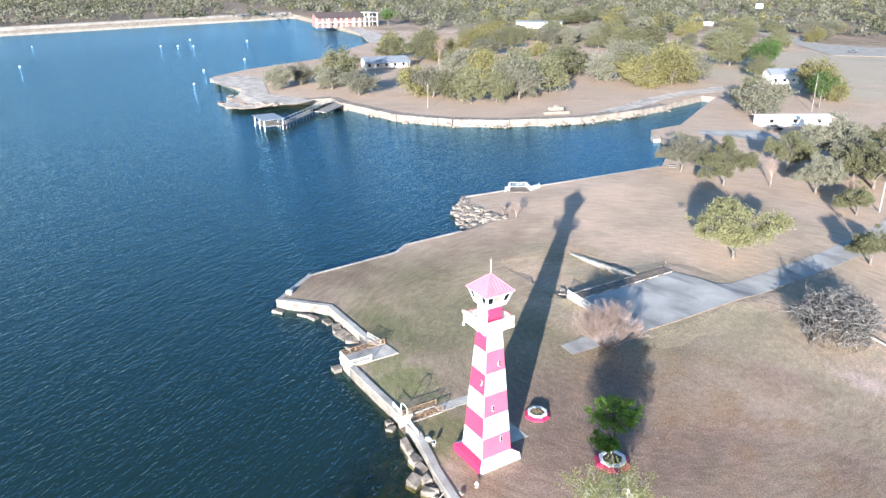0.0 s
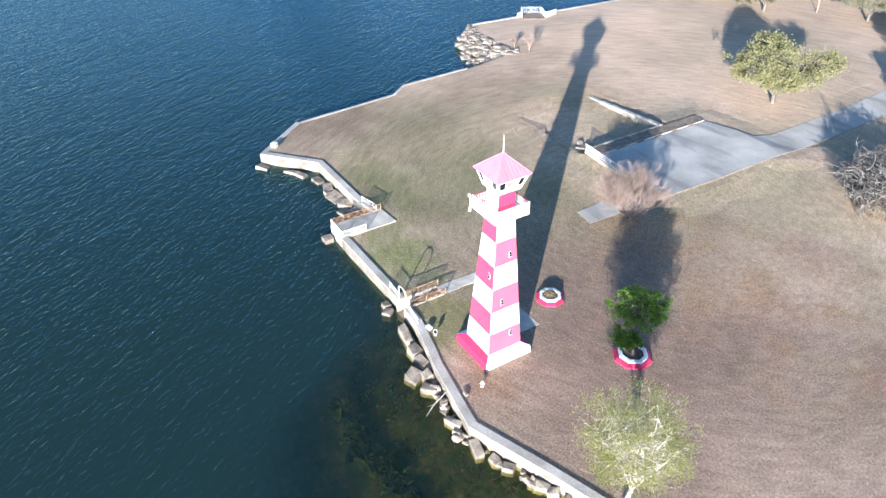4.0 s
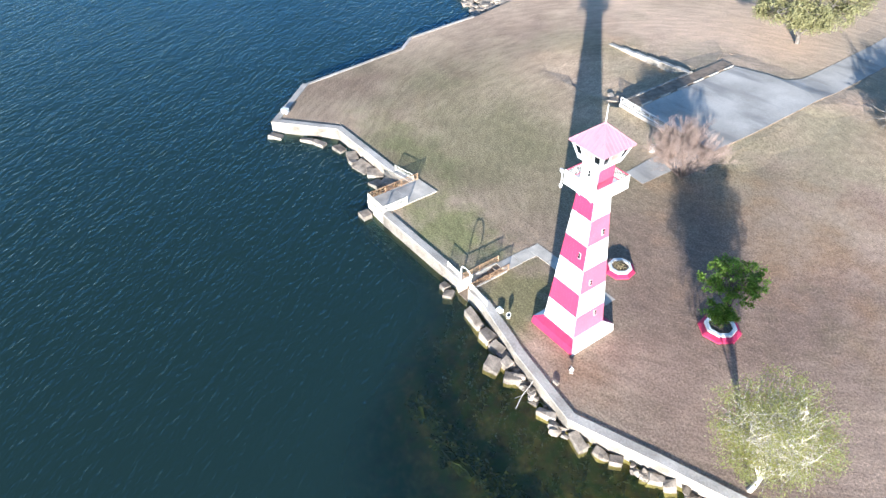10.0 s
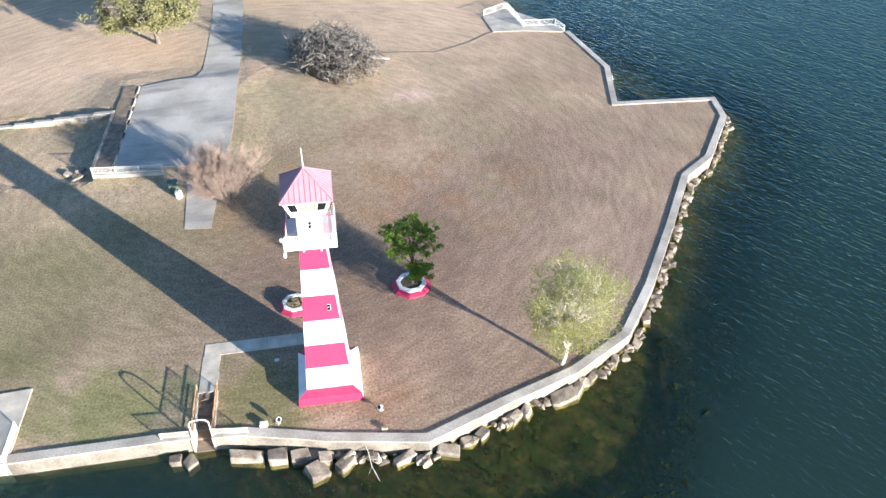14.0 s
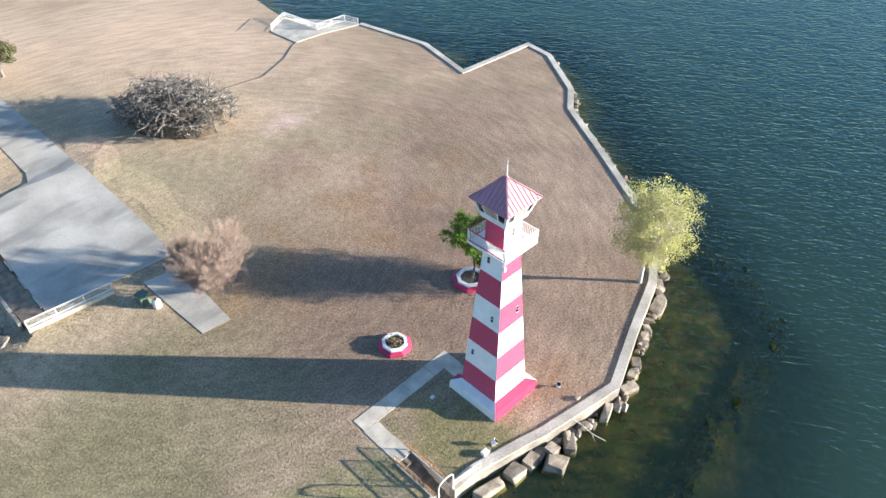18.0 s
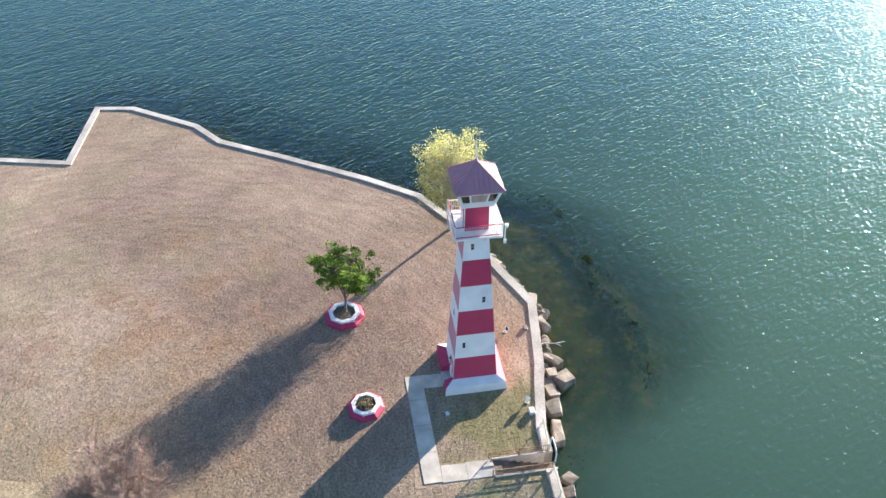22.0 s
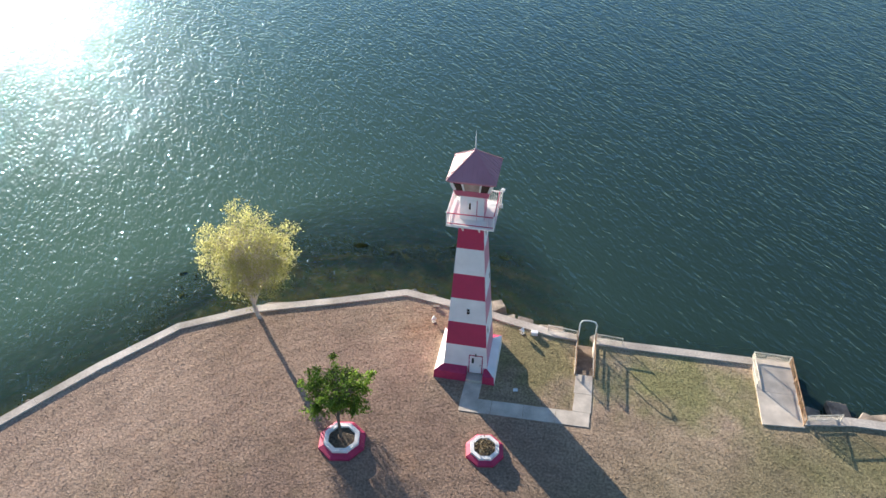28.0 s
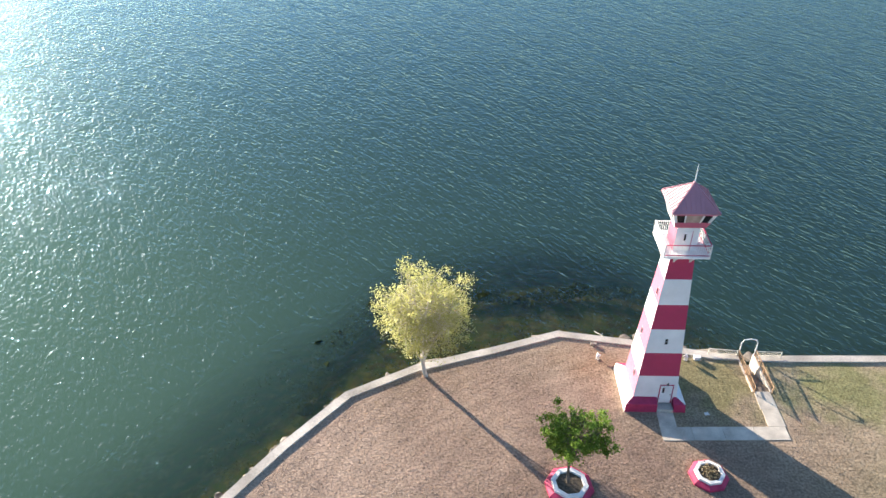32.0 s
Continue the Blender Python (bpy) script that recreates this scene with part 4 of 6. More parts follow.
def leaf_cloud(name, centres, sizes, material, parent, seed, aspect=0.55, sides=4):
    """Many small leaf blades of their own place and turn, in one mesh."""
    rg = np.random.default_rng(seed)
    n = len(centres)
    d = rg.normal(size=(n, 3))
    d /= np.linalg.norm(d, axis=1)[:, None]
    e = np.cross(d, rg.normal(size=(n, 3)))
    e /= np.linalg.norm(e, axis=1)[:, None]
    s = np.asarray(sizes)[:, None]
    c = np.asarray(centres)
    if sides == 3:
        corners = [c - d * s, c + d * s * 0.6 + e * s * aspect * 1.4, c + d * s * 0.6 - e * s * aspect * 1.4]
    else:
        corners = [c - d * s, c + e * s * aspect, c + d * s, c - e * s * aspect]
    verts = np.stack(corners, 1).reshape(-1, 3)
    idx = np.arange(n * sides)
    me = bpy.data.meshes.new(name)
    me.vertices.add(len(verts))
    me.vertices.foreach_set("co", verts.ravel().astype(np.float32))
    me.loops.add(sides * n)
    me.loops.foreach_set("vertex_index", idx.ravel().astype(np.int32))
    me.polygons.add(n)
    me.polygons.foreach_set("loop_start", (np.arange(n) * sides).astype(np.int32))
    me.polygons.foreach_set("loop_total", np.full(n, sides, np.int32))
    me.update()
    me.validate()
    me.materials.append(material)
    ob = new(name, me)
    ob.parent = parent
    return ob


def limbs(rg, tall, thick, lobes, limbs_n, twigs_n, fork):
    """A skeleton that fills the lobes of a crown: bars (a, b, ra, rb) and the twig ends."""
    bars, ends = [], []

    def sweep(p, q, r0, r1, lift, steps):
        mid = (p + q) / 2 + np.array([0, 0, lift]) + rg.normal(size=3) * 0.06 * np.linalg.norm(q - p)
        old, out = p, []
        for k in range(1, steps + 1):
            t = k / steps
            c = (1 - t) ** 2 * p + 2 * t * (1 - t) * mid + t * t * q
            bars.append((old, c, r0 + (r1 - r0) * (k - 1) / steps, r0 + (r1 - r0) * t))
            out.append(c)
            old = c
        return out

    top = np.array([rg.normal() * 0.01 * tall, rg.normal() * 0.01 * tall, tall * fork])
    foot = sweep(np.array([0, 0, -0.15]), top, thick, thick * 0.72, 0.0, 4)
    weights = np.array([l[3] * l[4] * l[5] for l in lobes])
    weights = weights / weights.sum()
    for k in range(limbs_n):
        l = lobes[rg.choice(len(lobes), p=weights)]
        u = rg.normal(size=3)
        u /= np.linalg.norm(u)
        u[2] = u[2] * 0.8 + 0.15
        goal = np.array(l[:3]) + u * np.array(l[3:]) * rg.uniform(0.45, 0.8)
        start = foot[rg.integers(1, 4)] if k % 3 else top
        r = thick * rg.uniform(0.32, 0.5)
        line = sweep(start, goal, r, r * 0.3, 0.12 * np.linalg.norm(goal - start), 5)
        for j in range(twigs_n):
            p = line[rg.integers(1, 5)]
            v = rg.normal(size=3)
            v /= np.linalg.norm(v)
            tip = np.array(l[:3]) + v * np.array(l[3:]) * (1.0 + 0.16 * math.sin(5 * v[0] + 3 * l[0]) * math.cos(4 * v[1] + 2 * v[2]))
            tip = p + (tip - p) * rg.uniform(0.45, 1.0)
            fine = sweep(p, tip, r * 0.26, r * 0.08, 0.05 * np.linalg.norm(tip - p), 3)
            ends += fine[1:]
            for _ in range(2):
                q = fine[1] + rg.normal(size=3) * 0.10 * np.array(l[3:])
                bars.append((fine[rg.integers(0, 2)], q, r * 0.1, r * 0.05))
                ends.append(q)
    return bars, np.array(ends)


def bar_mesh(name, bars, material, parent, sides=5, least=0.0):
    verts, faces = [], []
    for a, b, r0, r1 in bars:
        if max(r0, r1) < least:
            continue
        d = b - a
        d = d / (np.linalg.norm(d) + 1e-9)
        u = np.cross(d, [0.3, 0.9, 0.1])
        u /= np.linalg.norm(u) + 1e-9
        w = np.cross(d, u)
        n = sides if r0 > 0.03 else 3
        k = len(verts)
        for c, r in ((a, r0), (b, r1)):
            for i in range(n):
                t = 2 * math.pi * i / n
                verts.append(tuple(c + r * (math.cos(t) * u + math.sin(t) * w)))
        for i in range(n):
            j = (i + 1) % n
            faces.append((k + i, k + j, k + n + j, k + n + i))
    return raw(name, verts, faces, material, parent, smooth=True)


def tree(name, label, x, y, tall, wide, leaves, leaf, mat_leaf, mat_bark, seed, fork=0.3, thick=0.2, gather=0.5, low=0.12, limbs_n=14, twigs_n=9, lobes=None, category="tree", group="", sides=4, least=0.0, clumps=0):
    """A tree with a trunk, limbs that fill its crown and leaves round the twigs."""
    rg = np.random.default_rng(seed)
    if lobes is None:
        r, zc, zr = wide / 2, tall * (1 + low) / 2, tall * (1 - low) / 2
        lobes = [(0, 0, zc + 0.1 * zr, r * 0.6, r * 0.6, zr * 0.9)]
        for k in range(7):
            a = k * 0.898 + rg.uniform(-0.35, 0.35)
            out = rg.uniform(0.5, 0.7)
            lobes.append((r * out * math.cos(a), r * out * math.sin(a), zc + rg.uniform(-0.45, 0.2) * zr, r * (1 - out), r * (1 - out), zr * rg.uniform(0.35, 0.6)))
    bars, ends = limbs(rg, tall, thick, lobes, limbs_n, twigs_n, fork)
    home = thing(name, label, category, x, y, height(x, y), group=group)
    bar_mesh("trunk", bars, mat_bark, home, least=least)
    if leaves:
        tufts = ends
        if clumps:
            # most leaves hang in the outer crown
            d = np.linalg.norm((ends - ends.mean(0)) / ends.std(0), axis=1) ** 2
            tufts = ends[rg.choice(len(ends), clumps, p=d / d.sum())]
        pick = tufts[rg.integers(0, len(tufts), leaves)]
        at = pick + rg.normal(size=(leaves, 3)) * gather * np.array([1, 1, 0.75])
        at[:, 2] = np.maximum(at[:, 2], 0.25)
        leaf_cloud("crown", at, rg.uniform(0.6, 1.3, leaves) * leaf, mat_leaf, home, seed + 1, sides=sides)
    return home


planter(2.5, -8.3, "octagonal concrete planter, red base and white rim, with dry plants", 1.05)
rgA = np.random.default_rng(3)
at = np.stack([rgA.normal(size=260) * 0.3, rgA.normal(size=260) * 0.3, 0.45 + rgA.uniform(0, 0.25, 260)], 1)
dry = thing("dry_plants", "withered brown plants growing in the octagonal planter", "plants", 2.5, -8.3, 0)
leaf_cloud("withered_foliage", at, rgA.uniform(0.04, 0.10, 260), L_DRY, dry, 4)
planter(-7.42, -9.4, "octagonal concrete planter, red base and white rim, round a small tree", 1.3)

# ---- trees of the lawn ----
tree("small_evergreen_tree", "small glossy green tree growing out of the planter", -7.42, -9.4, 6.9, 4.8, 10000, 0.10, L_DEEP, M_BARK, 21, fork=0.5, thick=0.12, gather=0.15, limbs_n=18, twigs_n=10, clumps=340, lobes=[(0.0, 0.2, 5.7, 2.55, 2.55, 1.0), (-1.2, -0.7, 5.1, 1.5, 1.5, 0.7), (1.1, 0.9, 5.2, 1.5, 1.5, 0.6), (-0.4, 2.5, 3.8, 1.4, 1.2, 0.85), (-0.6, 1.5, 2.9, 1.1, 1.0, 0.8)])
tree("spring_tree", "young tree with pale bark and sparse yellow-green spring leaves", -17.8, 1.2, 10.8, 7.6, 22000, 0.072, L_SPRING, M_PALEBARK, 8, fork=0.34, thick=0.20, gather=0.24, limbs_n=20, twigs_n=26, clumps=2600, lobes=[(0.1, 0.2, 7.1, 3.75, 3.75, 3.5), (0.1, 0.2, 8.5, 2.7, 2.7, 2.2), (0.1, 0.2, 5.5, 3.6, 3.6, 2.2)])


def shrub(x, y, tall, seed, label):
    """Many bare stems from one foot, forking upward into a haze of fine twigs."""
    home = thing("bare_shrub", label, "shrub", x, y, height(x, y))
    rg = np.random.default_rng(seed)
    for k in range(34):
        bars = []

        def grow(p, d, length, r, level):
            for s in range(3):
                d = d + rg.normal(size=3) * 0.10 + np.array([0, 0, 0.05])
                d = d / np.linalg.norm(d)
                q = p + d * length / 3
                bars.append((p, q, max(r * 0.85, 0.007), max(r * 0.68, 0.006)))
                p, r = q, r * 0.8
                if level < 3 and (level or s):
                    for _ in range(3):
                        nd = d + rg.normal(size=3) * (0.38 + 0.06 * level) + np.array([0, 0, 0.18])
                        grow(p, nd / np.linalg.norm(nd), length * rg.uniform(0.42, 0.6), r * 0.5, level + 1)

        az = rg.uniform(0, 2 * math.pi)
        lean = rg.uniform(0.05, 1.1)
        d = np.array([math.cos(az) * lean, math.sin(az) * lean, 1.0])
        grow(np.array([math.cos(az) * 0.25, math.sin(az) * 0.25, 0.0]), d / np.linalg.norm(d), tall * rg.uniform(0.5, 0.62), 0.055, 0)
        bar_mesh("stem", bars, M_TWIG, home, sides=4)
    return home


shrub(8.85, -24.4, 5.7, 31, "wide bare shrub with fine pinkish brown twigs beside the path")

oak_yellow = tree("oak_tree", "broad oak with pale yellow-green leaves standing on the lawn", 20.6, -63.4, 9.8, 17.0, 26000, 0.14, L_YELLOW, M_GREYBARK, 41, fork=0.25, thick=0.36, gather=0.42, low=0.22, limbs_n=22, twigs_n=12, sides=3, clumps=330)
oak_small = tree("oak_tree", "small round oak with olive leaves beside the drive", 7.2, -79.3, 6.4, 8.2, 12000, 0.13, L_OAK, M_GREYBARK, 43, fork=0.25, thick=0.24, gather=0.28, low=0.15, sides=3, clumps=260)
oak_grey = tree("oak_tree", "grey-green live oak with a pale forked trunk", 37.3, -126, 10.5, 15, 26000, 0.15, L_GREY, M_GREYBARK, 45, fork=0.22, thick=0.38, gather=0.36, low=0.1, limbs_n=24, twigs_n=12, sides=3, clumps=420)
oak_dark = tree("oak_tree", "dark olive live oak with a wide crown", 49.0, -97.0, 10.6, 14, 26000, 0.15, L_OAK, M_GREYBARK, 47, fork=0.22, thick=0.38, gather=0.36, low=0.08, limbs_n=24, twigs_n=12, sides=3, clumps=420)
bare = tree("bare_tree", "slender bare tree with pale twigs on the lawn", 43, -104.5, 8.5, 5, 0, 0.12, L_GREY, M_TWIG, 51, fork=0.35, thick=0.11, low=0.2, limbs_n=18, twigs_n=12)
far_grey = tree("oak_tree", "grey-green live oak on the far bank", 224, -62, 10.5, 15, 9000, 0.21, L_GREY, M_GREYBARK, 55, fork=0.2, thick=0.38, gather=0.36, low=-0.06, limbs_n=26, twigs_n=10, sides=3, least=0.03)
far_dark = tree("oak_tree", "dark olive live oak on the far bank", 223, -86, 15.5, 24, 9500, 0.32, L_OAK, M_GREYBARK, 57, fork=0.2, thick=0.5, gather=0.55, low=-0.08, limbs_n=28, twigs_n=10, sides=3, least=0.04)
oak_olive = tree("oak_tree", "olive-yellow live oak with a low wide crown", 152, -178, 14, 22, 9500, 0.30, L_OLIVE, M_GREYBARK, 53, fork=0.2, thick=0.5, gather=0.5, low=-0.1, limbs_n=28, twigs_n=10, sides=3, least=0.04)
tree_fresh = tree("oak_tree", "fresh green tree with an upright pale trunk", 91.6, -199, 13, 12, 6000, 0.26, L_FRESH, M_GREYBARK, 49, fork=0.3, thick=0.4, gather=0.55, low=0.22, sides=3, least=0.03)
SIZES = {oak_olive: (14, 22), oak_yellow: (9.8, 17.0), oak_small: (6.4, 8.2), oak_grey: (10.5, 15), oak_dark: (10.6, 14), tree_fresh: (13, 12), bare: (8.5, 5), far_grey: (10.5, 15), far_dark: (15.5, 24)}


def plant(src, x, y, tall, rz, wide=None):
    """A copy of a tree with its height and width set."""
    own = SIZES[src]
    wide = wide * 1.2 if wide and src is not bare else wide
    s, w = tall / own[0], (wide or own[1] * tall / own[0]) / own[1]
    return copy_thing(src, pose(x, y, height(x, y), 0, 0, rz) @ Matrix.Diagonal((w, w, s, 1)))


for src, x, y, tall, wide in (
    (oak_grey, 61.5, -98, 9.2, 11.5), (oak_dark, 48.6, -118.8, 9.5, 11), (oak_grey, 35.0, -108.2, 8.6, 9.5), (oak_grey, 47.5, -134, 12, 15), (oak_dark, 30, -121, 11.5, 14), (oak_grey, 24, -133, 12, 15),
    (oak_small, 22.3, -101.5, 6.4, 7.5), (oak_grey, 16, -121, 11, 13), (bare, 29, -110, 6, 4), (bare, 55.0, -45.6, 4.0, 3.2), (bare, 58.2, -44.9, 2.4, 3.0), (oak_dark, 39, -143, 11, 13), (oak_grey, 8, -128, 10, 14),
    (far_grey, 228, -72, 10, 12), (far_grey, 212, -78, 10, 13), (far_grey, 193, -80, 10.5, 15), (oak_olive, 182, -97, 12.6, 16),
    (far_grey, 176, -101, 12, 15), (far_dark, 170, -103, 11, 13), (far_dark, 158, -105, 13.5, 13), (far_dark, 155, -113.5, 12, 11), (far_grey, 156, -124, 16, 17), (far_grey, 164, -128, 16, 16), (far_dark, 160, -141, 15, 16),
    (far_grey, 172, -176, 13, 15), (oak_olive, 150, -194, 16, 22), (oak_olive, 160, -200, 17, 24), (far_dark, 166, -187, 14, 18), (far_grey, 150, -206, 13, 15),
    (far_grey, 95, -171, 13, 19), (far_dark, 103, -178, 12, 14), (oak_olive, 108, -222, 15, 19), (oak_olive, 99, -214, 13, 14), (tree_fresh, 150, -250, 14, 12), (tree_fresh, 157, -262, 15, 14), (far_dark, 176, -262, 14, 22), (far_dark, 143, -238, 11, 12),
    (far_dark, 193, -152, 14, 20), (oak_olive, 204, -140, 14, 20), (far_grey, 212, -133, 13, 18), (far_dark, 188, -168, 14, 22), (far_dark, 199, -183, 13, 22), (far_grey, 190, -214, 14, 22), (far_dark, 182, -232, 14, 24), (far_dark, 205, -236, 13, 22),
    (bare, 248, -148, 17, 13), (oak_olive, 262, -160, 13, 18), (far_dark, 270, -150, 14, 20), (far_dark, 285, -142, 12, 17), (oak_olive, 300, -150, 12, 16), (far_dark, 318, -160, 12, 16), (tree_fresh, 480, -245, 14, 14), (far_dark, 330, -190, 12, 18)):
    plant(src, x, y, tall, random.uniform(0, 360), wide)
rnd = random.Random(77)
made = 0
while made < 105:
    x, y = rnd.uniform(205, 470), rnd.uniform(-470, -150)
    if y > -0.55 * x - 35 or abs((y + 418) * 0.78 - (x - 262) * 0.62) < 16 or (232 < x < 268 and -135 < y < -108) or (326 < x < 358 and -302 < y < -262):
        continue
    if rnd.random() < 0.25 and x < 300 and y > -260:
        continue
    plant(rnd.choice((far_dark, far_grey, far_dark, oak_olive, far_grey)), x, y, rnd.uniform(8, 13), rnd.uniform(0, 360), rnd.uniform(12, 22))
    made += 1


def far_woods():
    """Uncounted scrub and oak woods behind the park and the dam."""
    rg = np.random.default_rng(12)
    pts, sizes = [], []
    count = 0
    while count < 5200:
        x, y = rg.uniform(90, 1300), rg.uniform(-1100, 700)
        beyond_dam = x > 610 + 0.0 * y and y > -200 and x > 585 + (-0.3 * y if y > 0 else 0)
        park = y < -160 - 0.62 * x and x > 60 and y < -330
        hill = x > 420 and y < -240
        if not (beyond_dam or park or hill) or (120 < x < 300 and -450 < y < -330) or (450 < x < 560 and y > -262):
            continue
        tall, wide = rg.uniform(5, 11), rg.uniform(4, 8)
        k = 60
        u = rg.normal(size=(k, 3))
        u /= np.linalg.norm(u, axis=1)[:, None]
        u *= rg.uniform(0.45, 1.0, (k, 1))
        c = np.array([x, y, height(x, y) + tall * 0.55])
        pts.append(c + u * [wide, wide, tall * 0.5])
        sizes.append(rg.uniform(0.45, 1.15, k))
        count += 1
    pts, sizes = np.concatenate(pts), np.concatenate(sizes)
    third = len(pts) // 3
    for name, mt, a, b in (("woods", L_WOODS, 0, third), ("scrub_woods", L_GREY, third, 2 * third), ("mixed_woods", L_OLIVE, 2 * third, int(2.15 * third)), ("oak_woods", L_WOODS, int(2.15 * third), len(pts))):
        ob = leaf_cloud(name, pts[a:b], sizes[a:b], mt, None, 60 + a % 7, aspect=0.8, sides=3)
        tagged(ob, "distant woods of oak and scrub behind the park", "woods", kind="stuff")


far_woods()


# ---- brush pile ----
def brush_pile(x, y):
    """Uprooted limbs thrown on a heap: long crooked branches that fork, over an added dark filler body."""
    home = thing("brush_pile", "large heap of grey dead branches and roots on the lawn", "brush pile", x, y, 0, -57)
    rg = np.random.default_rng(19)
    heap = lambda px, py: 4.3 * max(0.0, 1 - (px / 8.0) ** 2 - (py / 5.7) ** 2) ** 0.45
    groups = [[] for _ in range(6)]

    def crook(bars, p, d, length, radius, steps, level):
        for s in range(steps):
            q = p + d * length / steps
            q[2] = max(q[2], 0.03)
            bars.append((p.copy(), q, radius, radius * 0.84))
            p, radius = q, radius * 0.84
            if level and s and rg.uniform() < 0.75:
                side = d + rg.normal(size=3) * 0.75
                crook(bars, p, side / np.linalg.norm(side), length * rg.uniform(0.3, 0.55), radius * 0.6, 3, level - 1)
            d = d + rg.normal(size=3) * 0.34
            d /= np.linalg.norm(d)

    for k in range(820):
        a, r = rg.uniform(0, 2 * math.pi), math.sqrt(rg.uniform(0, 1.0))
        px, py = 7.4 * r * math.cos(a), 5.2 * r * math.sin(a)
        lump = 1 + 0.16 * math.sin(1.3 * px + 0.9 * py) * math.cos(1.1 * py - 0.5 * px)
        z = heap(px, py) * lump * rg.uniform(0.6, 1.08) + 0.05
        out = np.array([px * 0.10, py * 0.10, 0.25])
        d = rg.normal(size=3) * [1, 1, 0.5] + out
        d /= np.linalg.norm(d)
        big = k % 9 == 0
        length = rg.uniform(1.8, 3.2) if big else rg.uniform(1.0, 2.3)
        crook(groups[k % 6], np.array([px, py, z]) - d * length * 0.45, d, length, rg.uniform(0.075, 0.13) if big else rg.uniform(0.03, 0.06), 5, 2 if big else 1)
    for g in groups:
        tagged(bar_mesh("branch_tangle", g, M_BRUSH, home, sides=4), kind="stuff")
    # Added dark body stands in for the shade deep among the branches.
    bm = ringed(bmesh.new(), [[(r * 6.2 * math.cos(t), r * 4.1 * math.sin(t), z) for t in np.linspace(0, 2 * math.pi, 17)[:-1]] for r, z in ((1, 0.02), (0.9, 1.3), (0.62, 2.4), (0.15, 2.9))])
    part("dark_filler", bm, M_SOIL_FILLER, home)
    part("pale_log", tube(bmesh.new(), (-3.1, -6.45, 0.25), (-1.76, -3.63, 0.9), 0.09, 0.12, 8), M_PALEBARK, home, "pale broken log sticking out of the heap")


brush_pile(-3.2, -52.9)


# ---- parking pad, its walls and the drive ----
drive = thing("drive", "worn grey asphalt drive and parking pad", "drive", kind="structure")



def draped(name, outline, lift, material, parent, step=2.0):
    """A flat paving that follows the lawn's level."""
    from mathutils import geometry
    n = len(outline)
    pts = []
    for (x0, y0), (x1, y1) in zip(outline, outline[1:] + outline[:1]):
        k = max(1, int(math.hypot(x1 - x0, y1 - y0) / step))
        for i in range(k):
            pts.append(Vector((x0 + (x1 - x0) * i / k, y0 + (y1 - y0) * i / k)))
    m = len(pts)
    gx0, gx1 = min(p.x for p in pts), max(p.x for p in pts)
    gy0, gy1 = min(p.y for p in pts), max(p.y for p in pts)
    for i in range(1, int((gx1 - gx0) / step)):
        for j in range(1, int((gy1 - gy0) / step)):
            px, py = gx0 + i * step, gy0 + j * step
            if within(px, py, outline):
                pts.append(Vector((px, py)))
    verts, e, faces, *rest = geometry.delaunay_2d_cdt(pts, [(i, (i + 1) % m) for i in range(m)], [], 1, 1e-4)
    top = [(v.x, v.y, height(v.x, v.y) + lift) for v in verts]
    k = len(top)
    low = [(x, y, z - 0.25) for x, y, z in top]
    fs = [tuple(f) for f in faces] + [tuple(k + i for i in reversed(f)) for f in faces]
    fs += [(i, k + i, k + (i + 1) % m, (i + 1) % m) for i in range(m)]
    ob = raw(name, top + low, fs, material, parent)
    ob.data.materials.append(M_STEPS)
    for p in ob.data.polygons[len(fs) - m:]:
        p.material_index = 1
    return ob


draped("asphalt", DRIVE, 0.035, M_ASPHALT, drive)
path_stub = draped("path", [(12.75, -20.3), (10.25, -20.1), (9.9, -28.9), (13.3, -29.2)], 0.045, M_ASPHALT, None)
tagged(path_stub, "short grey asphalt path that ends on the lawn", "path", kind="structure")
pad_edge = thing("pad_walk", "brown concrete strip along the parking pad", "strip", kind="structure")
for a, b in ((-31.0, -36), (-36.02, -41), (-41.02, -46), (-46.02, -49.7)):
    part("slab", prism(bmesh.new(), [(21.05, a), (22.75, a), (22.85, b), (21.15, b)], -0.4, PAD + 0.09), M_STEPS, pad_edge)
for y0 in (-31.9, -35.2, -38.4, -41.5, -44.5, -47.6):
    home = thing("wheel_stop", "pale concrete wheel stop at the pad's edge", "wheel stop", 20.95, y0 - 0.9, PAD + 0.05, group="wheel stops")
    part("bar", ringed(bmesh.new(), [[(-0.09, -0.9, 0), (0.09, -0.9, 0), (0.06, -0.9, 0.14), (-0.06, -0.9, 0.14)], [(-0.09, 0.9, 0), (0.09, 0.9, 0), (0.06, 0.9, 0.14), (-0.06, 0.9, 0.14)]]), M_CONC, home)
ret = thing("retaining_wall", "low grey stone retaining wall of the parking pad", "retaining wall", kind="structure")
for i in range(10):
    a = -31.2 - 1.25 * i
    part("stone", boxed(22.85, 23.15, a - 1.23, a, -0.6, PAD + 0.16 + random.uniform(-0.015, 0.015), bevel=0.02), M_STONE, ret)
stepped = thing("stepped_wall", "stone wall that steps down from the pad into the hollow", "stone wall", kind="structure")
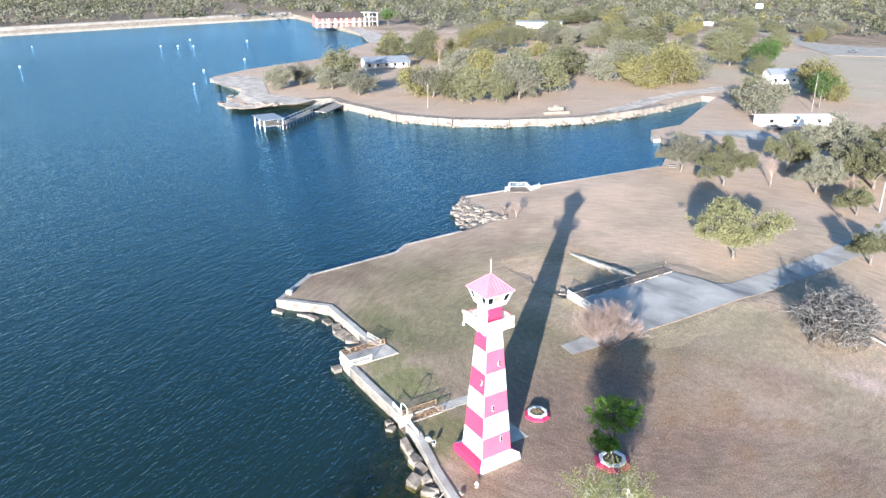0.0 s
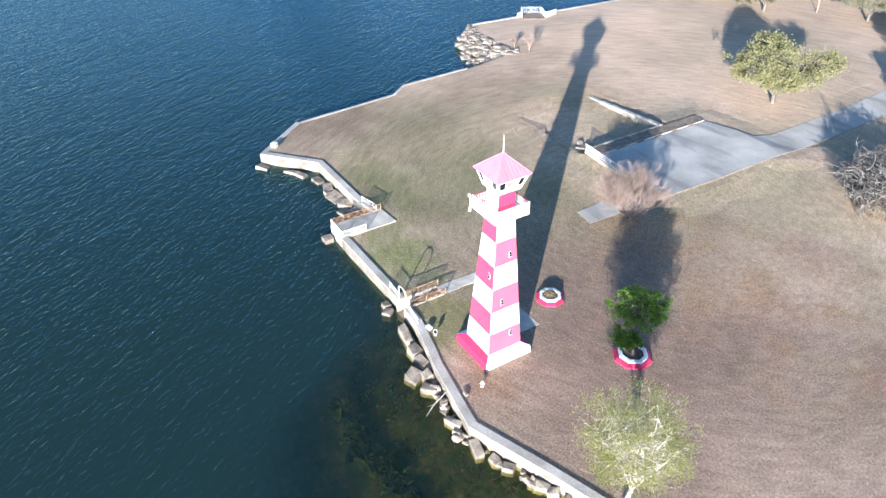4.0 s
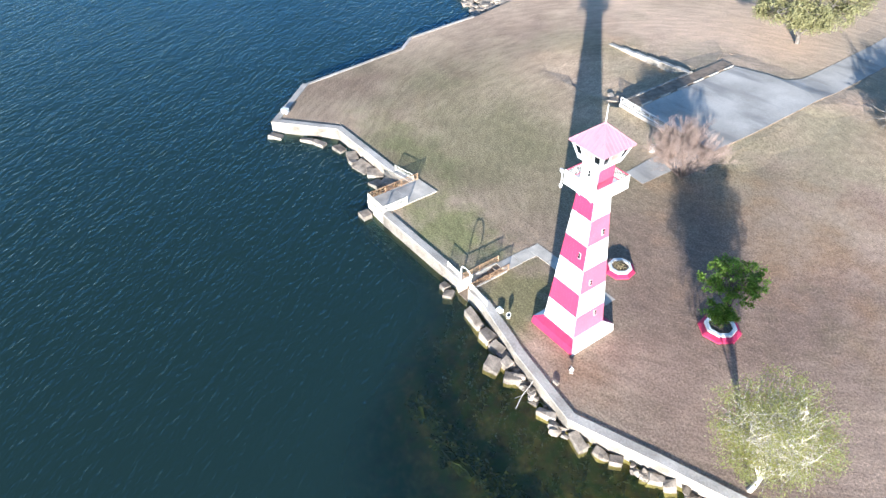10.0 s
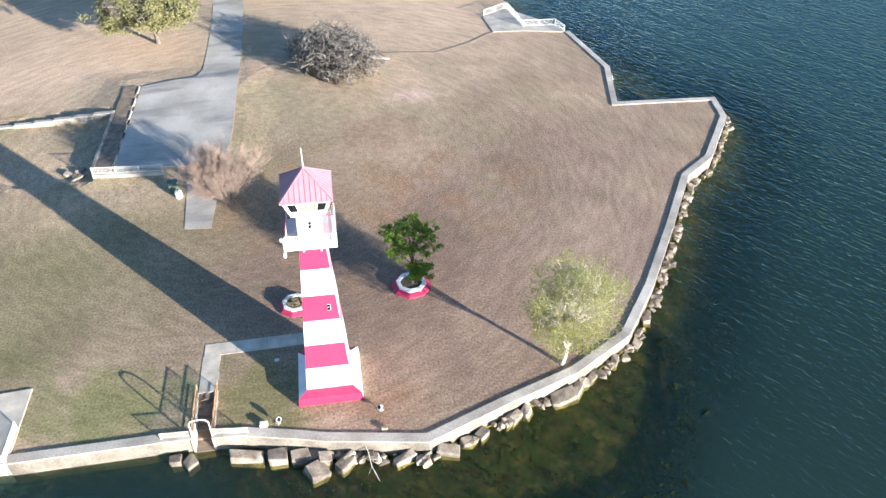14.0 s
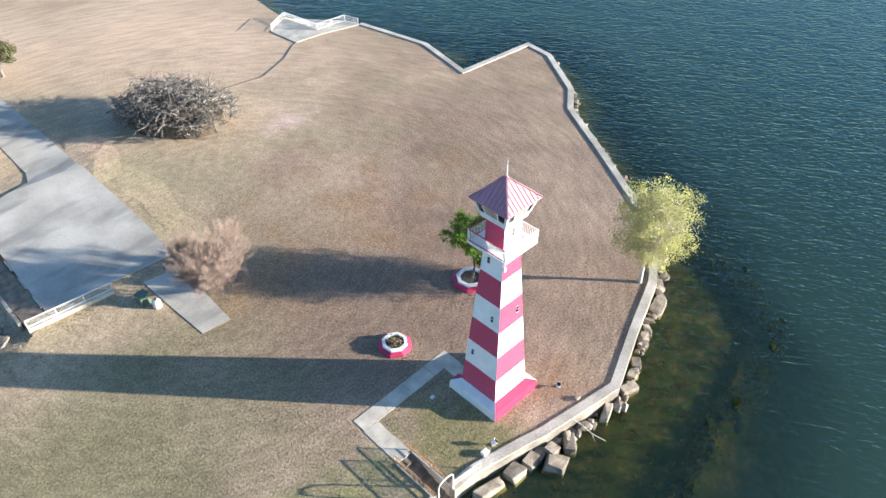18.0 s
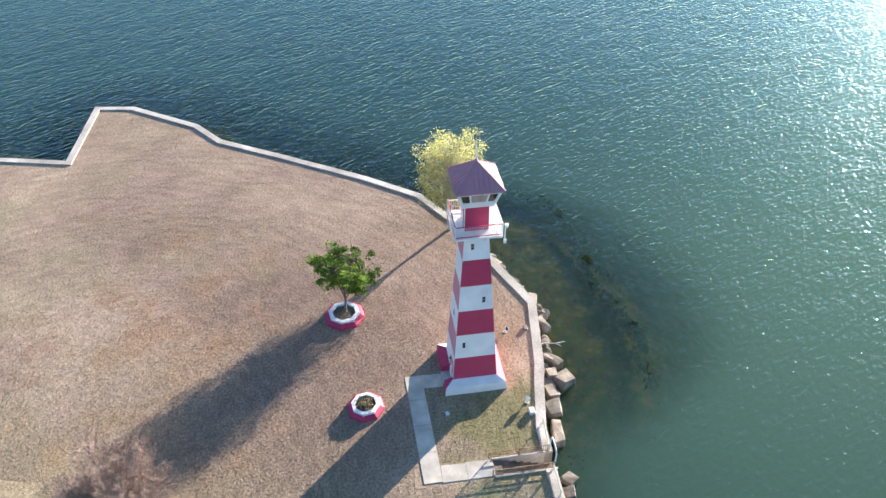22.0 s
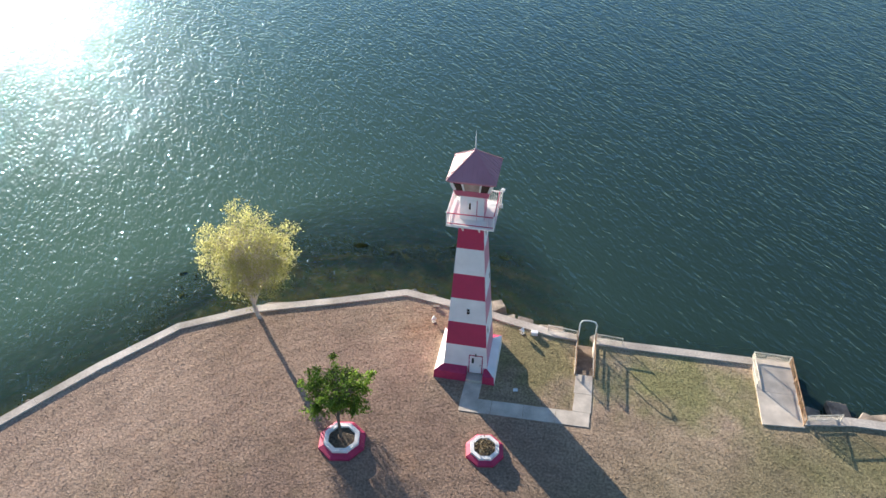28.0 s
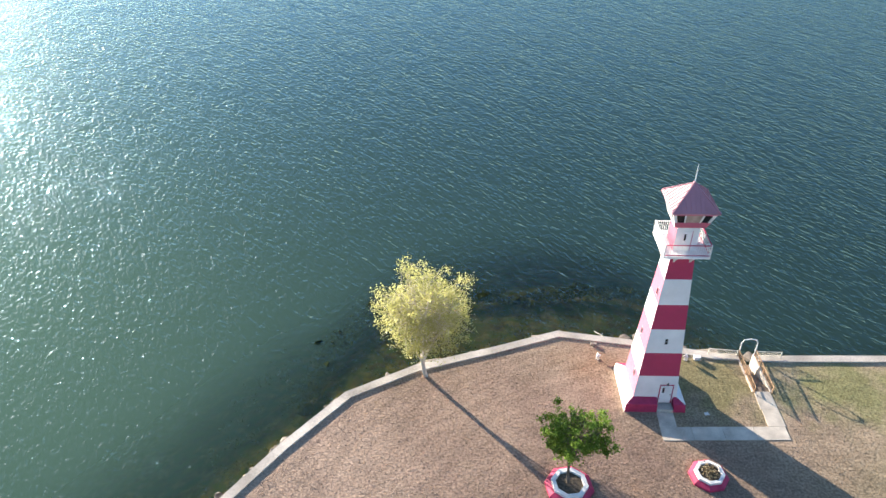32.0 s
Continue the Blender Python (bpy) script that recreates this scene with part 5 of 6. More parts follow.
for i in range(6):
    x0, x1 = 23.0 + 2.15 * i, 23.0 + 2.15 * (i + 1)
    y0 = -43.4 + 0.12 * i
    part("course", prism(bmesh.new(), [(x0, y0), (x1 - 0.02, y0 + 0.12), (x1 - 0.02, y0 + 0.58), (x0, y0 + 0.46)], -0.7, 0.62 - 0.13 * i), M_STONE, stepped)
    part("coping", prism(bmesh.new(), [(x0 - 0.02, y0 - 0.05), (x1 - 0.04, y0 + 0.07), (x1 - 0.04, y0 + 0.64), (x0 - 0.02, y0 + 0.52)], 0.62 - 0.13 * i, 0.70 - 0.13 * i), M_CONC, stepped)
front = thing("pad_front_wall", "pale wall at the head of the parking pad", "wall", kind="structure")
for i in range(4):
    t0, t1 = i / 4, (i + 1) / 4
    p = lambda t, o: (22.75 - 7.1 * t, -29.95 + 0.4 * t - o)
    part("panel", prism(bmesh.new(), [p(t0, 0), p(t1 - 0.004, 0), p(t1 - 0.004, 0.3), p(t0, 0.3)], -0.5, 0.62), M_WALL, front)


def fence(a, b, high, material, base=0.06, gap=0.14, label="white metal picket fence", name="fence", group=""):
    """Posts, two rails and pickets between two plan points."""
    ax, ay = a
    ang = math.atan2(b[1] - ay, b[0] - ax)
    length = math.hypot(b[0] - ax, b[1] - ay)
    home = thing(name, label, "fence", ax, ay, base, math.degrees(ang), group=group)
    posts = max(1, round(length / 2.0))
    for i in range(posts + 1):
        x = length * i / posts
        part("post", boxed(x - 0.035, x + 0.035, -0.035, 0.035, -0.02, high, bevel=0.008), material, home)
    for z in (high - 0.04, 0.14):
        part("rail", boxed(0.0, length, -0.022, 0.022, z - 0.025, z + 0.025), material, home)
    first = None
    n = int(length / gap)
    for i in range(1, n):
        x = length * i / n
        if first is None:
            first = part("picket", boxed(-0.012, 0.012, -0.012, 0.012, 0.12, high - 0.05), material, home)
            first.matrix_basis = Matrix.Translation((x, 0, 0))
        else:
            share("picket", first, home, Matrix.Translation((x, 0, 0)))
    return home


fence((22.7, -30.1), (15.75, -29.7), 0.85, M_TRIM, base=0.62, label="white railing on the wall of the parking pad")

# broken concrete in the hollow
rg0 = random.Random(9)


def boulder_mesh(seed, flat=0.75):
    rg = random.Random(seed)
    bm = bmesh.new()
    for k in range(22 if seed % 2 else 15):
        v = Vector((rg.uniform(-1, 1), rg.uniform(-1, 1), rg.uniform(-1, 1) * flat))
        if seed % 2:
            v = Vector([c if abs(c) < 0.5 else math.copysign(rg.uniform(0.72, 0.95), c) for c in v])
        else:
            v *= 1 / max(0.9, v.length * 0.95)
        bm.verts.new(v)
    bmesh.ops.convex_hull(bm, input=bm.verts)
    loose = [v for v in bm.verts if not v.link_faces]
    bmesh.ops.delete(bm, geom=loose, context="VERTS")
    bmesh.ops.bevel(bm, geom=list(bm.edges), offset=0.05, segments=1, affect="EDGES")
    me = bpy.data.meshes.new("boulder")
    bm.to_mesh(me)
    bm.free()
    me.materials.append(M_ROCK)
    return me


ROCKS = [boulder_mesh(100 + i) for i in range(12)]


def block_mesh(seed):
    """A rough quarry block: a box with its corners knocked about."""
    rg = random.Random(seed)
    bm = bmesh.new()
    for x in (-1, 1):
        for y in (-1, 1):
            for z in (-1, 1):
                bm.verts.new((x * rg.uniform(0.68, 1.0), y * rg.uniform(0.65, 1.0), z * rg.uniform(0.7, 1.0)))
                if rg.random() < 0.4:
                    bm.verts.new((x * rg.uniform(0.4, 0.7), y * rg.uniform(0.9, 1.05), z * rg.uniform(0.5, 0.9)))
    bmesh.ops.convex_hull(bm, input=bm.verts)
    bmesh.ops.delete(bm, geom=[v for v in bm.verts if not v.link_faces], context="VERTS")
    bmesh.ops.dissolve_limit(bm, angle_limit=0.2, verts=bm.verts, edges=bm.edges)
    bmesh.ops.bevel(bm, geom=list(bm.edges), offset=0.05, segments=1, affect="EDGES")
    me = bpy.data.meshes.new("block")
    bm.to_mesh(me)
    bm.free()
    me.materials.append(M_ROCK)
    return me


BLOCKS = [block_mesh(300 + i) for i in range(10)]


def boulder(x, y, z, sx, sy, sz, rz, label="pale angular limestone boulder at the water's edge", group="shore boulders", mesh=None, heap=None):
    me = random.choice(mesh or ROCKS)
    m = pose(x, y, z, random.uniform(-9, 9), random.uniform(-9, 9), rz) @ Matrix.Diagonal((sx, sy, sz, 1))
    if heap is not None:
        heap.append((me, m))
        return None
    ob = new("boulder", me)
    ob.matrix_world = m
    return tagged(ob, label, "boulder", group)


for x, y, sx, sy, rz in ((10.9, 4.95, 0.45, 0.4, 0), (9.95, 5.25, 0.5, 0.45, 40), (6.1, 5.5, 1.3, 0.4, -8), (3.9, 5.75, 0.75, 0.55, 0), (2.4, 6.0, 0.7, 0.45, 10), (1.3, 7.3, 0.75, 0.7, 25), (-0.7, 6.95, 0.8, 0.4, 50),
                         (42.9, 5.4, 0.9, 0.5, 40), (40.0, 2.95, 0.9, 0.35, 35), (38.6, 2.1, 0.95, 0.4, 20), (34.1, 0.5, 0.9, 0.6, -20), (31.6, 0.6, 1.1, 0.9, 15), (29.8, 0.25, 1.0, 0.8, 60), (27.9, 1.1, 0.85, 0.8, 10), (27.6, -0.2, 0.8, 0.7, 30), (36.2, 0.9, 0.8, 0.5, 10), (25.9, 0.5, 0.6, 0.5, 70), (33.0, 1.1, 0.5, 0.4, 0), (23.9, 5.1, 0.6, 0.5, 0)):
    boulder(x, y - 0.12, -1.45 if 9 < x < 12 or x > 24 else -1.25, sx * 1.05, sy * 1.15, 0.6, rz, mesh=BLOCKS)



def joined(name, heap, label, category):
    """Small stones too many to tell apart, in one mesh."""
    verts, faces = [], []
    for me, m in heap:
        k = len(verts)
        verts += [tuple(m @ v.co) for v in me.vertices]
        faces += [tuple(k + i for i in p.vertices) for p in me.polygons]
    return tagged(raw(name, verts, faces, M_ROCK), label, category, kind="stuff")


RUBBLE, SLABS = [], []


def rock_row(line, long, deep, high, gap, rubble):
    """Quarry blocks set close together along the foot of the wall, with rubble between them."""
    for (x0, y0), (x1, y1) in zip(line, line[1:]):
        length = math.hypot(x1 - x0, y1 - y0)
        nx, ny = (y1 - y0) / length, -(x1 - x0) / length
        ang = math.degrees(math.atan2(y1 - y0, x1 - x0))
        d = 0.0
        while d < length:
            a, b, h = rg0.uniform(*long), rg0.uniform(*deep), rg0.uniform(*high)
            t = min(1, (d + a) / length)
            if rg0.random() < 0.32:
                # a nest of smaller stones instead of a block
                for _ in range(6):
                    r, o = rg0.uniform(0.2, 0.42), rg0.uniform(0.95, 1.5)
                    u = min(1, (d + rg0.uniform(0, 1.5)) / length)
                    boulder(x0 + (x1 - x0) * u + nx * o, y0 + (y1 - y0) * u + ny * o, -1.2 + 0.25 * rg0.random(), r * 1.25, r, r * 0.9, rg0.uniform(0, 180))
                d += 1.5
                continue
            off = 0.76 + b + rg0.uniform(0, 0.25)
            boulder(x0 + (x1 - x0) * t + nx * off, y0 + (y1 - y0) * t + ny * off, -1.25 - 0.2 * rg0.random(), a * 1.12, b * 1.12, h, ang + rg0.uniform(-38, 38), mesh=BLOCKS if rg0.random() < 0.7 else ROCKS)
            for _ in range(rubble):
                r, o = rg0.uniform(0.14, 0.34), rg0.uniform(0.9, 1.5)
                t = min(1, max(0, (d + rg0.uniform(-0.6, 0.9)) / length))
                boulder(x0 + (x1 - x0) * t + nx * o, y0 + (y1 - y0) * t + ny * o, -1.1, r * 1.3, r, r * 0.85, rg0.uniform(0, 180), heap=RUBBLE)
            d += 2 * a + rg0.uniform(*gap)


rock_row(WALL_EAST[2:7], (0.35, 1.05), (0.3, 0.6), (0.5, 0.85), (-0.05, 0.3), 2)
rock_row(WALL_EAST[6:10], (0.25, 0.6), (0.22, 0.4), (0.4, 0.7), (-0.05, 0.3), 2)
rock_row(WALL_EAST[9:14], (0.2, 0.45), (0.2, 0.32), (0.35, 0.6), (0.0, 0.8), 1)
made = 0
while made < 260:
    x, y = rg0.uniform(53, 71), rg0.uniform(-46, -33)
    if not within(x, y, [(71.2, -44.6), (66.6, -38.8), (58.6, -36.0), (54.2, -32.2), (55.2, -38.4), (56.4, -44.8), (59.6, -43.2), (64.7, -43.2)]):
        continue
    s = rg0.uniform(0.28, 0.85)
    inland = min(1.0, max(0.0, (-36.5 - y) / 8))
    boulder(x, y, -1.2 + 1.25 * inland + rg0.uniform(-0.1, 0.15), s * 1.35, s, s * 0.6, rg0.uniform(0, 180), "pale riprap slab on the eroded bank", "riprap slabs", heap=SLABS if made % 4 else None)
    made += 1
for k in range(8):
    boulder(-36.9 - k * 0.32 + 0.5, -39.2 - 1.1 * k, -1.0, 0.55, 0.45, 0.4, rg0.uniform(0, 180))
for k in range(9):
    x, y = 24.0 + rg0.uniform(0, 2.2), -30.6 - rg0.uniform(0, 2.0)
    s = rg0.uniform(0.3, 0.6)
    boulder(x, y, height(x, y) + 0.12, s * 1.3, s, s * 0.5, rg0.uniform(0, 180), "broken concrete lump in the hollow", "concrete lumps")


drift = thing("driftwood_branch", "thin pale driftwood branch leaning off the shore boulders", "branch", -2.1, 5.9, -0.35)
bar_mesh("stick", [(np.array(a), np.array(b), r, r * 0.8) for a, b, r in (((0.1, -0.2, 0.05), (-0.2, 0.7, -0.2), 0.05), ((-0.2, 0.7, -0.2), (-0.35, 1.6, -0.55), 0.042), ((-0.35, 1.6, -0.55), (-0.8, 2.6, -0.95), 0.034), ((-0.35, 1.6, -0.55), (-0.1, 2.1, -0.75), 0.02))], M_PALEBARK, drift)

# ---- steps to the water ----
stairs = thing("water_steps", "concrete steps that go down to the lake", "steps", kind="structure")
for i in range(7):
    y0 = 0.0 + 0.55 * i
    part("step", boxed(8.35, 9.65, y0, y0 + 0.55 if i < 6 else 4.3, -2.6, -0.06 - 0.19 * i), M_STEPS, stairs)
for x0, x1 in ((8.22, 8.36), (9.64, 9.78)):
    part("cheek_wall", boxed(x0, x1, -0.05, 4.25, -2.6, 0.09, bevel=0.01), M_WALL, stairs)
fence((8.29, -0.25), (8.29, 4.0), 0.72, M_RUST, base=0.09, label="rust-stained metal fence beside the water steps")
fence((9.71, -0.25), (9.71, 4.0), 0.72, M_RUST, base=0.09, label="rust-stained metal fence beside the water steps")
fence((5.9, 4.2), (8.2, 3.95), 0.64, M_FENCE, base=0.12, label="cream metal fence on the seawall")
fence((9.8, 3.9), (11.8, 3.82), 0.64, M_FENCE, base=0.12, label="cream metal fence on the seawall")
arch = thing("gate_arch", "white metal arch over the water steps", "arch", 9.0, 4.02, 0.06)
for s in (-1, 1):
    part("post", tube(bmesh.new(), (0.66 * s, 0, -0.02), (0.66 * s, 0, 1.55), 0.05, 0.05, 8), M_TRIM, arch)
pts = [(-0.66, 0, 1.53), (-0.5, 0, 1.82), (0.0, 0, 1.93), (0.5, 0, 1.82), (0.66, 0, 1.53)]
bm = bmesh.new()
for a, b in zip(pts, pts[1:]):
    tube(bm, a, b, 0.05, 0.05, 8)
part("hoop", bm, M_TRIM, arch)

# ---- fishing platforms ----
pier = thing("fishing_platform", "concrete fishing platform on the seawall", "platform", kind="structure")
for i, (a, b) in enumerate(((-2.25, 0.9), (0.92, 4.25))):
    part("slab", prism(bmesh.new(), [(21.75, a), (24.7, a + 0.25 if i == 0 else a), (24.7, b), (21.75, b)], -0.25, 0.10), M_WALK, pier)
part("front_wall", boxed(21.78, 24.66, 3.2, 4.2, -2.6, -0.25), M_WALL, pier)
part("side_wall", boxed(24.2, 24.66, -1.9, 3.2, -2.6, -0.25), M_WALL, pier)
fence((21.85, 4.15), (24.6, 4.15), 0.82, M_FENCE, base=0.10, label="cream picket fence round the fishing platform", gap=0.12)
fence((24.62, 4.1), (24.62, -1.85), 0.82, M_RUST, base=0.10, label="rust-stained metal fence round the fishing platform")
fence((21.83, 4.1), (21.83, 1.35), 0.82, M_FENCE, base=0.10, label="cream picket fence round the fishing platform", gap=0.12)
fence((24.8, -1.45), (27.3, -0.9), 0.7, M_FENCE, base=0.12, label="cream metal fence on the seawall")

pier2 = thing("corner_platform", "white concrete platform with railings on the east shore", "platform", kind="structure")
part("slab", prism(bmesh.new(), [(-36.3, -59.7), (-30.5, -60.9), (-26.0, -61.1), (-25.6, -66.6), (-29.8, -69.4), (-35.6, -62.2)], -1.6, 0.10), M_CONC, pier2)
for a, b in (((-36.2, -59.8), (-35.5, -62.0)), ((-35.5, -62.1), (-30.8, -62.3)), ((-30.7, -62.4), (-29.9, -69.2)), ((-29.7, -69.3), (-25.8, -66.8))):
    fence(a, b, 1.0, M_TRIM, base=0.10, label="white railing round the corner platform", gap=0.2)
dock = thing("small_dock", "small concrete landing with white railings over the cove", "dock", kind="structure")
part("deck", prism(bmesh.new(), [(69.2, -55.0), (66.9, -58.6), (70.2, -60.0), (72.3, -56.6)], -0.12, 0.10), M_STEPS, dock)
for px, py in ((70.0, -59.6), (71.9, -56.8)):
    part("pile", tube(bmesh.new(), (px, py, -3), (px, py, -0.1), 0.15, 0.15, 8), M_CONC, dock)
for a, b in (((69.6, -53.9), (70.1, -55.3)), ((70.1, -55.4), (72.1, -56.7)), ((72.1, -56.8), (70.2, -59.8)), ((70.1, -59.9), (67.2, -58.7)), ((67.3, -58.8), (67.9, -61.6))):
    fence(a, b, 1.1, M_TRIM, base=0.10, label="white railing of the small landing", gap=0.16)

# ---- small things on the lawn ----
cable = thing("ground_cable", "long grey cable lying on the lawn", "cable")
pts = [(-8.2, -56.5), (-12, -56.2), (-16.8, -55.6), (-21.8, -58.0), (-25, -60.6), (-28.0, -62.0)]
bm = bmesh.new()
for a, b in zip(pts, pts[1:]):
    tube(bm, (*a, 0.04), (*b, 0.04), 0.05, 0.05, 5)
part("line", bm, M_CABLE, cable)
ub = thing("utility_cabinet", "green and white utility cabinet on the lawn by the wall", "cabinet", 14.4, -26.95, 0.05, 10)
part("cabinet", boxed(-0.45, 0.45, -0.4, 0.4, -0.1, 1.0, bevel=0.03), M_GREEN, ub)
part("lid", boxed(-0.5, 0.5, -0.45, 0.45, 1.0, 1.07, bevel=0.02), M_GREEN, ub)
tank = thing("white_tank", "white rounded tank standing beside the green cabinet", "tank", 13.8, -25.75, 0.0)
part("body", ringed(bmesh.new(), [round_ring(14, r, z) for r, z in ((0.32, -0.05), (0.36, 0.1), (0.36, 0.6), (0.28, 0.78), (0.12, 0.85))]), M_TRIM, tank)
part("cap", ringed(bmesh.new(), [round_ring(10, 0.1, 0.84), round_ring(10, 0.09, 0.93)]), M_DARK, tank)
table = thing("picnic_table", "pale wooden picnic table near the cove", "table", 64.5, -98.5, height(64.5, -98.5), 40)
part("top", boxed(-0.9, 0.9, -0.38, 0.38, 0.70, 0.76), M_WOOD, table)
for y in (-0.75, 0.75):
    part("bench", boxed(-0.9, 0.9, y - 0.14, y + 0.14, 0.42, 0.47), M_WOOD, table)
for x in (-0.6, 0.6):
    for s in (-1, 1):
        part("leg", bar(bmesh.new(), (x, 0.25 * s, 0.72), (x, 0.72 * s, 0.0), 0.08, 0.08), M_WOOD, table)


def pole(x, y, tall, material, label):
    home = thing("light_pole", label, "pole", x, y, height(x, y))
    part("shaft", tube(bmesh.new(), (0, 0, -0.2), (0, 0, tall), 0.14, 0.09, 8), material, home)
    part("arm", tube(bmesh.new(), (0, 0, tall - 0.4), (0.9, 0.3, tall - 0.1), 0.04, 0.04, 6), M_DARK, home)
    part("lamp_head", boxed(0.75, 1.25, 0.15, 0.45, tall - 0.2, tall - 0.05, bevel=0.02), M_METALROOF, home)


pole(21.0, -107, 12.5, M_METALROOF, "tall pale light pole beside the drive")
pole(88.5, -190, 12, M_WOOD, "light pole near the pale house")
pole(158, -88, 8, M_WOOD, "timber pole on the far bank")

# ---- water weed and sunken rocks ----
rgw = np.random.default_rng(23)
band = np.array([(-28, -1.5), (-26.5, 6), (-25.4, 7.8), (-22.7, 12.2), (-15, 13.6), (-8, 13.4), (-2.5, 14.6), (2.5, 13.8)])
seg = rgw.integers(0, len(band) - 1, 2600)
t = rgw.random(2600)[:, None]
core = band[seg] * (1 - t) + band[seg + 1] * t
clump = core[rgw.integers(0, 90, 2600)] + rgw.normal(size=(2600, 2)) * 0.55
tagged(leaf_cloud("water_weed", np.column_stack([clump, rgw.uniform(-1.62, -1.32, 2600)]), rgw.uniform(0.10, 0.28, 2600), L_WEED, None, 24), "dark green water weed on a sunken rock line", "water weed", kind="stuff")
n = 30000
sx, sy = rgw.uniform(-34, 9, n), rgw.uniform(-14, 15.5, n)
gap = shore_gap(sx, sy, WALL_EAST)
clumps = np.sin(sx * 1.1 + 2 * np.sin(sy * 0.7)) * np.cos(sy * 1.3 + 1.5 * np.sin(sx * 0.5)) + 0.6 * np.sin(sx * 3.1 + sy * 2.3)
ok = (gap > 1.3) & (gap < 10.5 - 2.5 * rgw.random(n)) & (clumps > rgw.uniform(-0.4, 0.9, n))
from_lake = np.array([not within(px, py, SHORE + [(-3000, -3000), (3000, -3000)]) for px, py in zip(sx, sy)])
ok &= from_lake
base = np.column_stack([sx, sy])[ok]
n = len(base)
tagged(leaf_cloud("shallow_weed", np.column_stack([base, -1.68 - 0.03 * gap[ok] + rgw.uniform(0.0, 0.3, n)]), rgw.uniform(0.05, 0.15, n), L_WEED, None, 25, sides=3), "brown-green weed under the shallow water", "water weed", kind="stuff")
rv, rf = [], []
for k in range(130):
    j = rgw.integers(0, len(band) - 1)
    tt = rgw.random()
    cx, cy = band[j] * (1 - tt) + band[j + 1] * tt + rgw.normal(size=2) * 0.5
    me = ROCKS[k % 12]
    s = rgw.uniform(0.2, 0.55)
    o = len(rv)
    rv += [(cx + v.co.x * s * 1.3, cy + v.co.y * s, WATER - 0.2 + v.co.z * s * 0.6 - rgw.uniform(0, 0.15)) for v in me.vertices]
    rf += [tuple(o + i for i in p.vertices) for p in me.polygons]
tagged(raw("sunken_rocks", rv, rf, M_WETROCK), "line of dark weedy rocks just under the water", "rocks", kind="stuff")

# ---- far bank ----
bank = thing("far_seawall", "pale stone bank along the far shore of the cove", "seawall", kind="structure")
far_line = [(205, -35), (194, -70), (182, -69.5), (153.5, -74.8), (138, -85), (128.4, -99), (120.5, -120), (120, -139), (122, -160)]
for (x0, y0), (x1, y1) in zip(far_line, far_line[1:]):
    n = max(1, int(math.hypot(x1 - x0, y1 - y0) / 4))
    for i in range(n):
        a, b = i / n, (i + 1) / n
        p = [(x0 + (x1 - x0) * s, y0 + (y1 - y0) * s) for s in (a, b)]
        l = math.hypot(x1 - x0, y1 - y0)
        nx, ny = -(y1 - y0) / l, (x1 - x0) / l
        o = random.uniform(0.9, 1.6)
        part("block", prism(bmesh.new(), [(p[0][0] + nx * 2.2, p[0][1] + ny * 2.2), (p[1][0] + nx * 2.2, p[1][1] + ny * 2.2), (p[1][0] - nx * o, p[1][1] - ny * o), (p[0][0] - nx * o, p[0][1] - ny * o)], -2.5, height(*p[0]) + random.uniform(0.03, 0.12)), M_BANK, bank)
spit = draped("sand_spit", [(194, -37), (202, -33.5), (212, -38), (222, -45), (231, -49.5), (244, -46), (259, -45), (267, -47), (269, -58), (256, -66), (236, -60), (214, -54), (200, -60), (192, -62), (189, -56)], 0.12, M_SPIT, None, 4)
tagged(spit, "pale stony spit on the far shore", "shore", kind="structure")
for k in range(60):
    t = rg0.random()
    x, y = 190 + 30 * t + rg0.uniform(-2, 2), -52 + 16 * math.sin(t * 2.4) * 1.0 + rg0.uniform(-2.5, 1.5)
    s = rg0.uniform(0.5, 1.4)
    boulder(x, y, height(x, y) + 0.1 if y < -40 else -0.9, s * 1.4, s, s * 0.4, rg0.uniform(0, 180), heap=SLABS)
for (x0, y0), (x1, y1) in zip(far_line[2:], far_line[3:]):
    for k in range(26):
        t, o, r = rg0.random(), rg0.uniform(-0.4, 2.6), rg0.uniform(0.35, 0.9)
        l = math.hypot(x1 - x0, y1 - y0)
        boulder(x0 + (x1 - x0) * t + (y1 - y0) / l * o, y0 + (y1 - y0) * t - (x1 - x0) / l * o, 0.15 - 0.5 * max(0.0, o), r * 1.4, r, r * 0.55, rg0.uniform(0, 180), heap=SLABS)
joined("shore_rubble", RUBBLE, "small broken stones between the shore boulders", "rubble")
joined("bank_rubble", SLABS, "pale broken slabs and stones on the eroded bank and the spit", "rubble")
beach = draped("beach", [(380, -176), (431, -196), (520, -214), (520, -222), (431, -210), (380, -190), (355, -176)], 0.2, M_SPIT, None, 10)
tagged(beach, "pale sandy beach beside the pavilion", "beach", kind="structure")
shelf_path = draped("bank_path", [(119, -131), (123, -150), (129, -168), (131, -184), (130, -200), (138, -209), (138, -200), (137, -178), (133, -160), (128, -146), (125, -132)], 0.1, M_SPIT, None, 4)
tagged(shelf_path, "pale bare strip along the bank of the inlet", "bank", kind="structure")
jet = thing("boat_dock", "low pale concrete boat dock at the head of the cove", "dock", kind="structure")
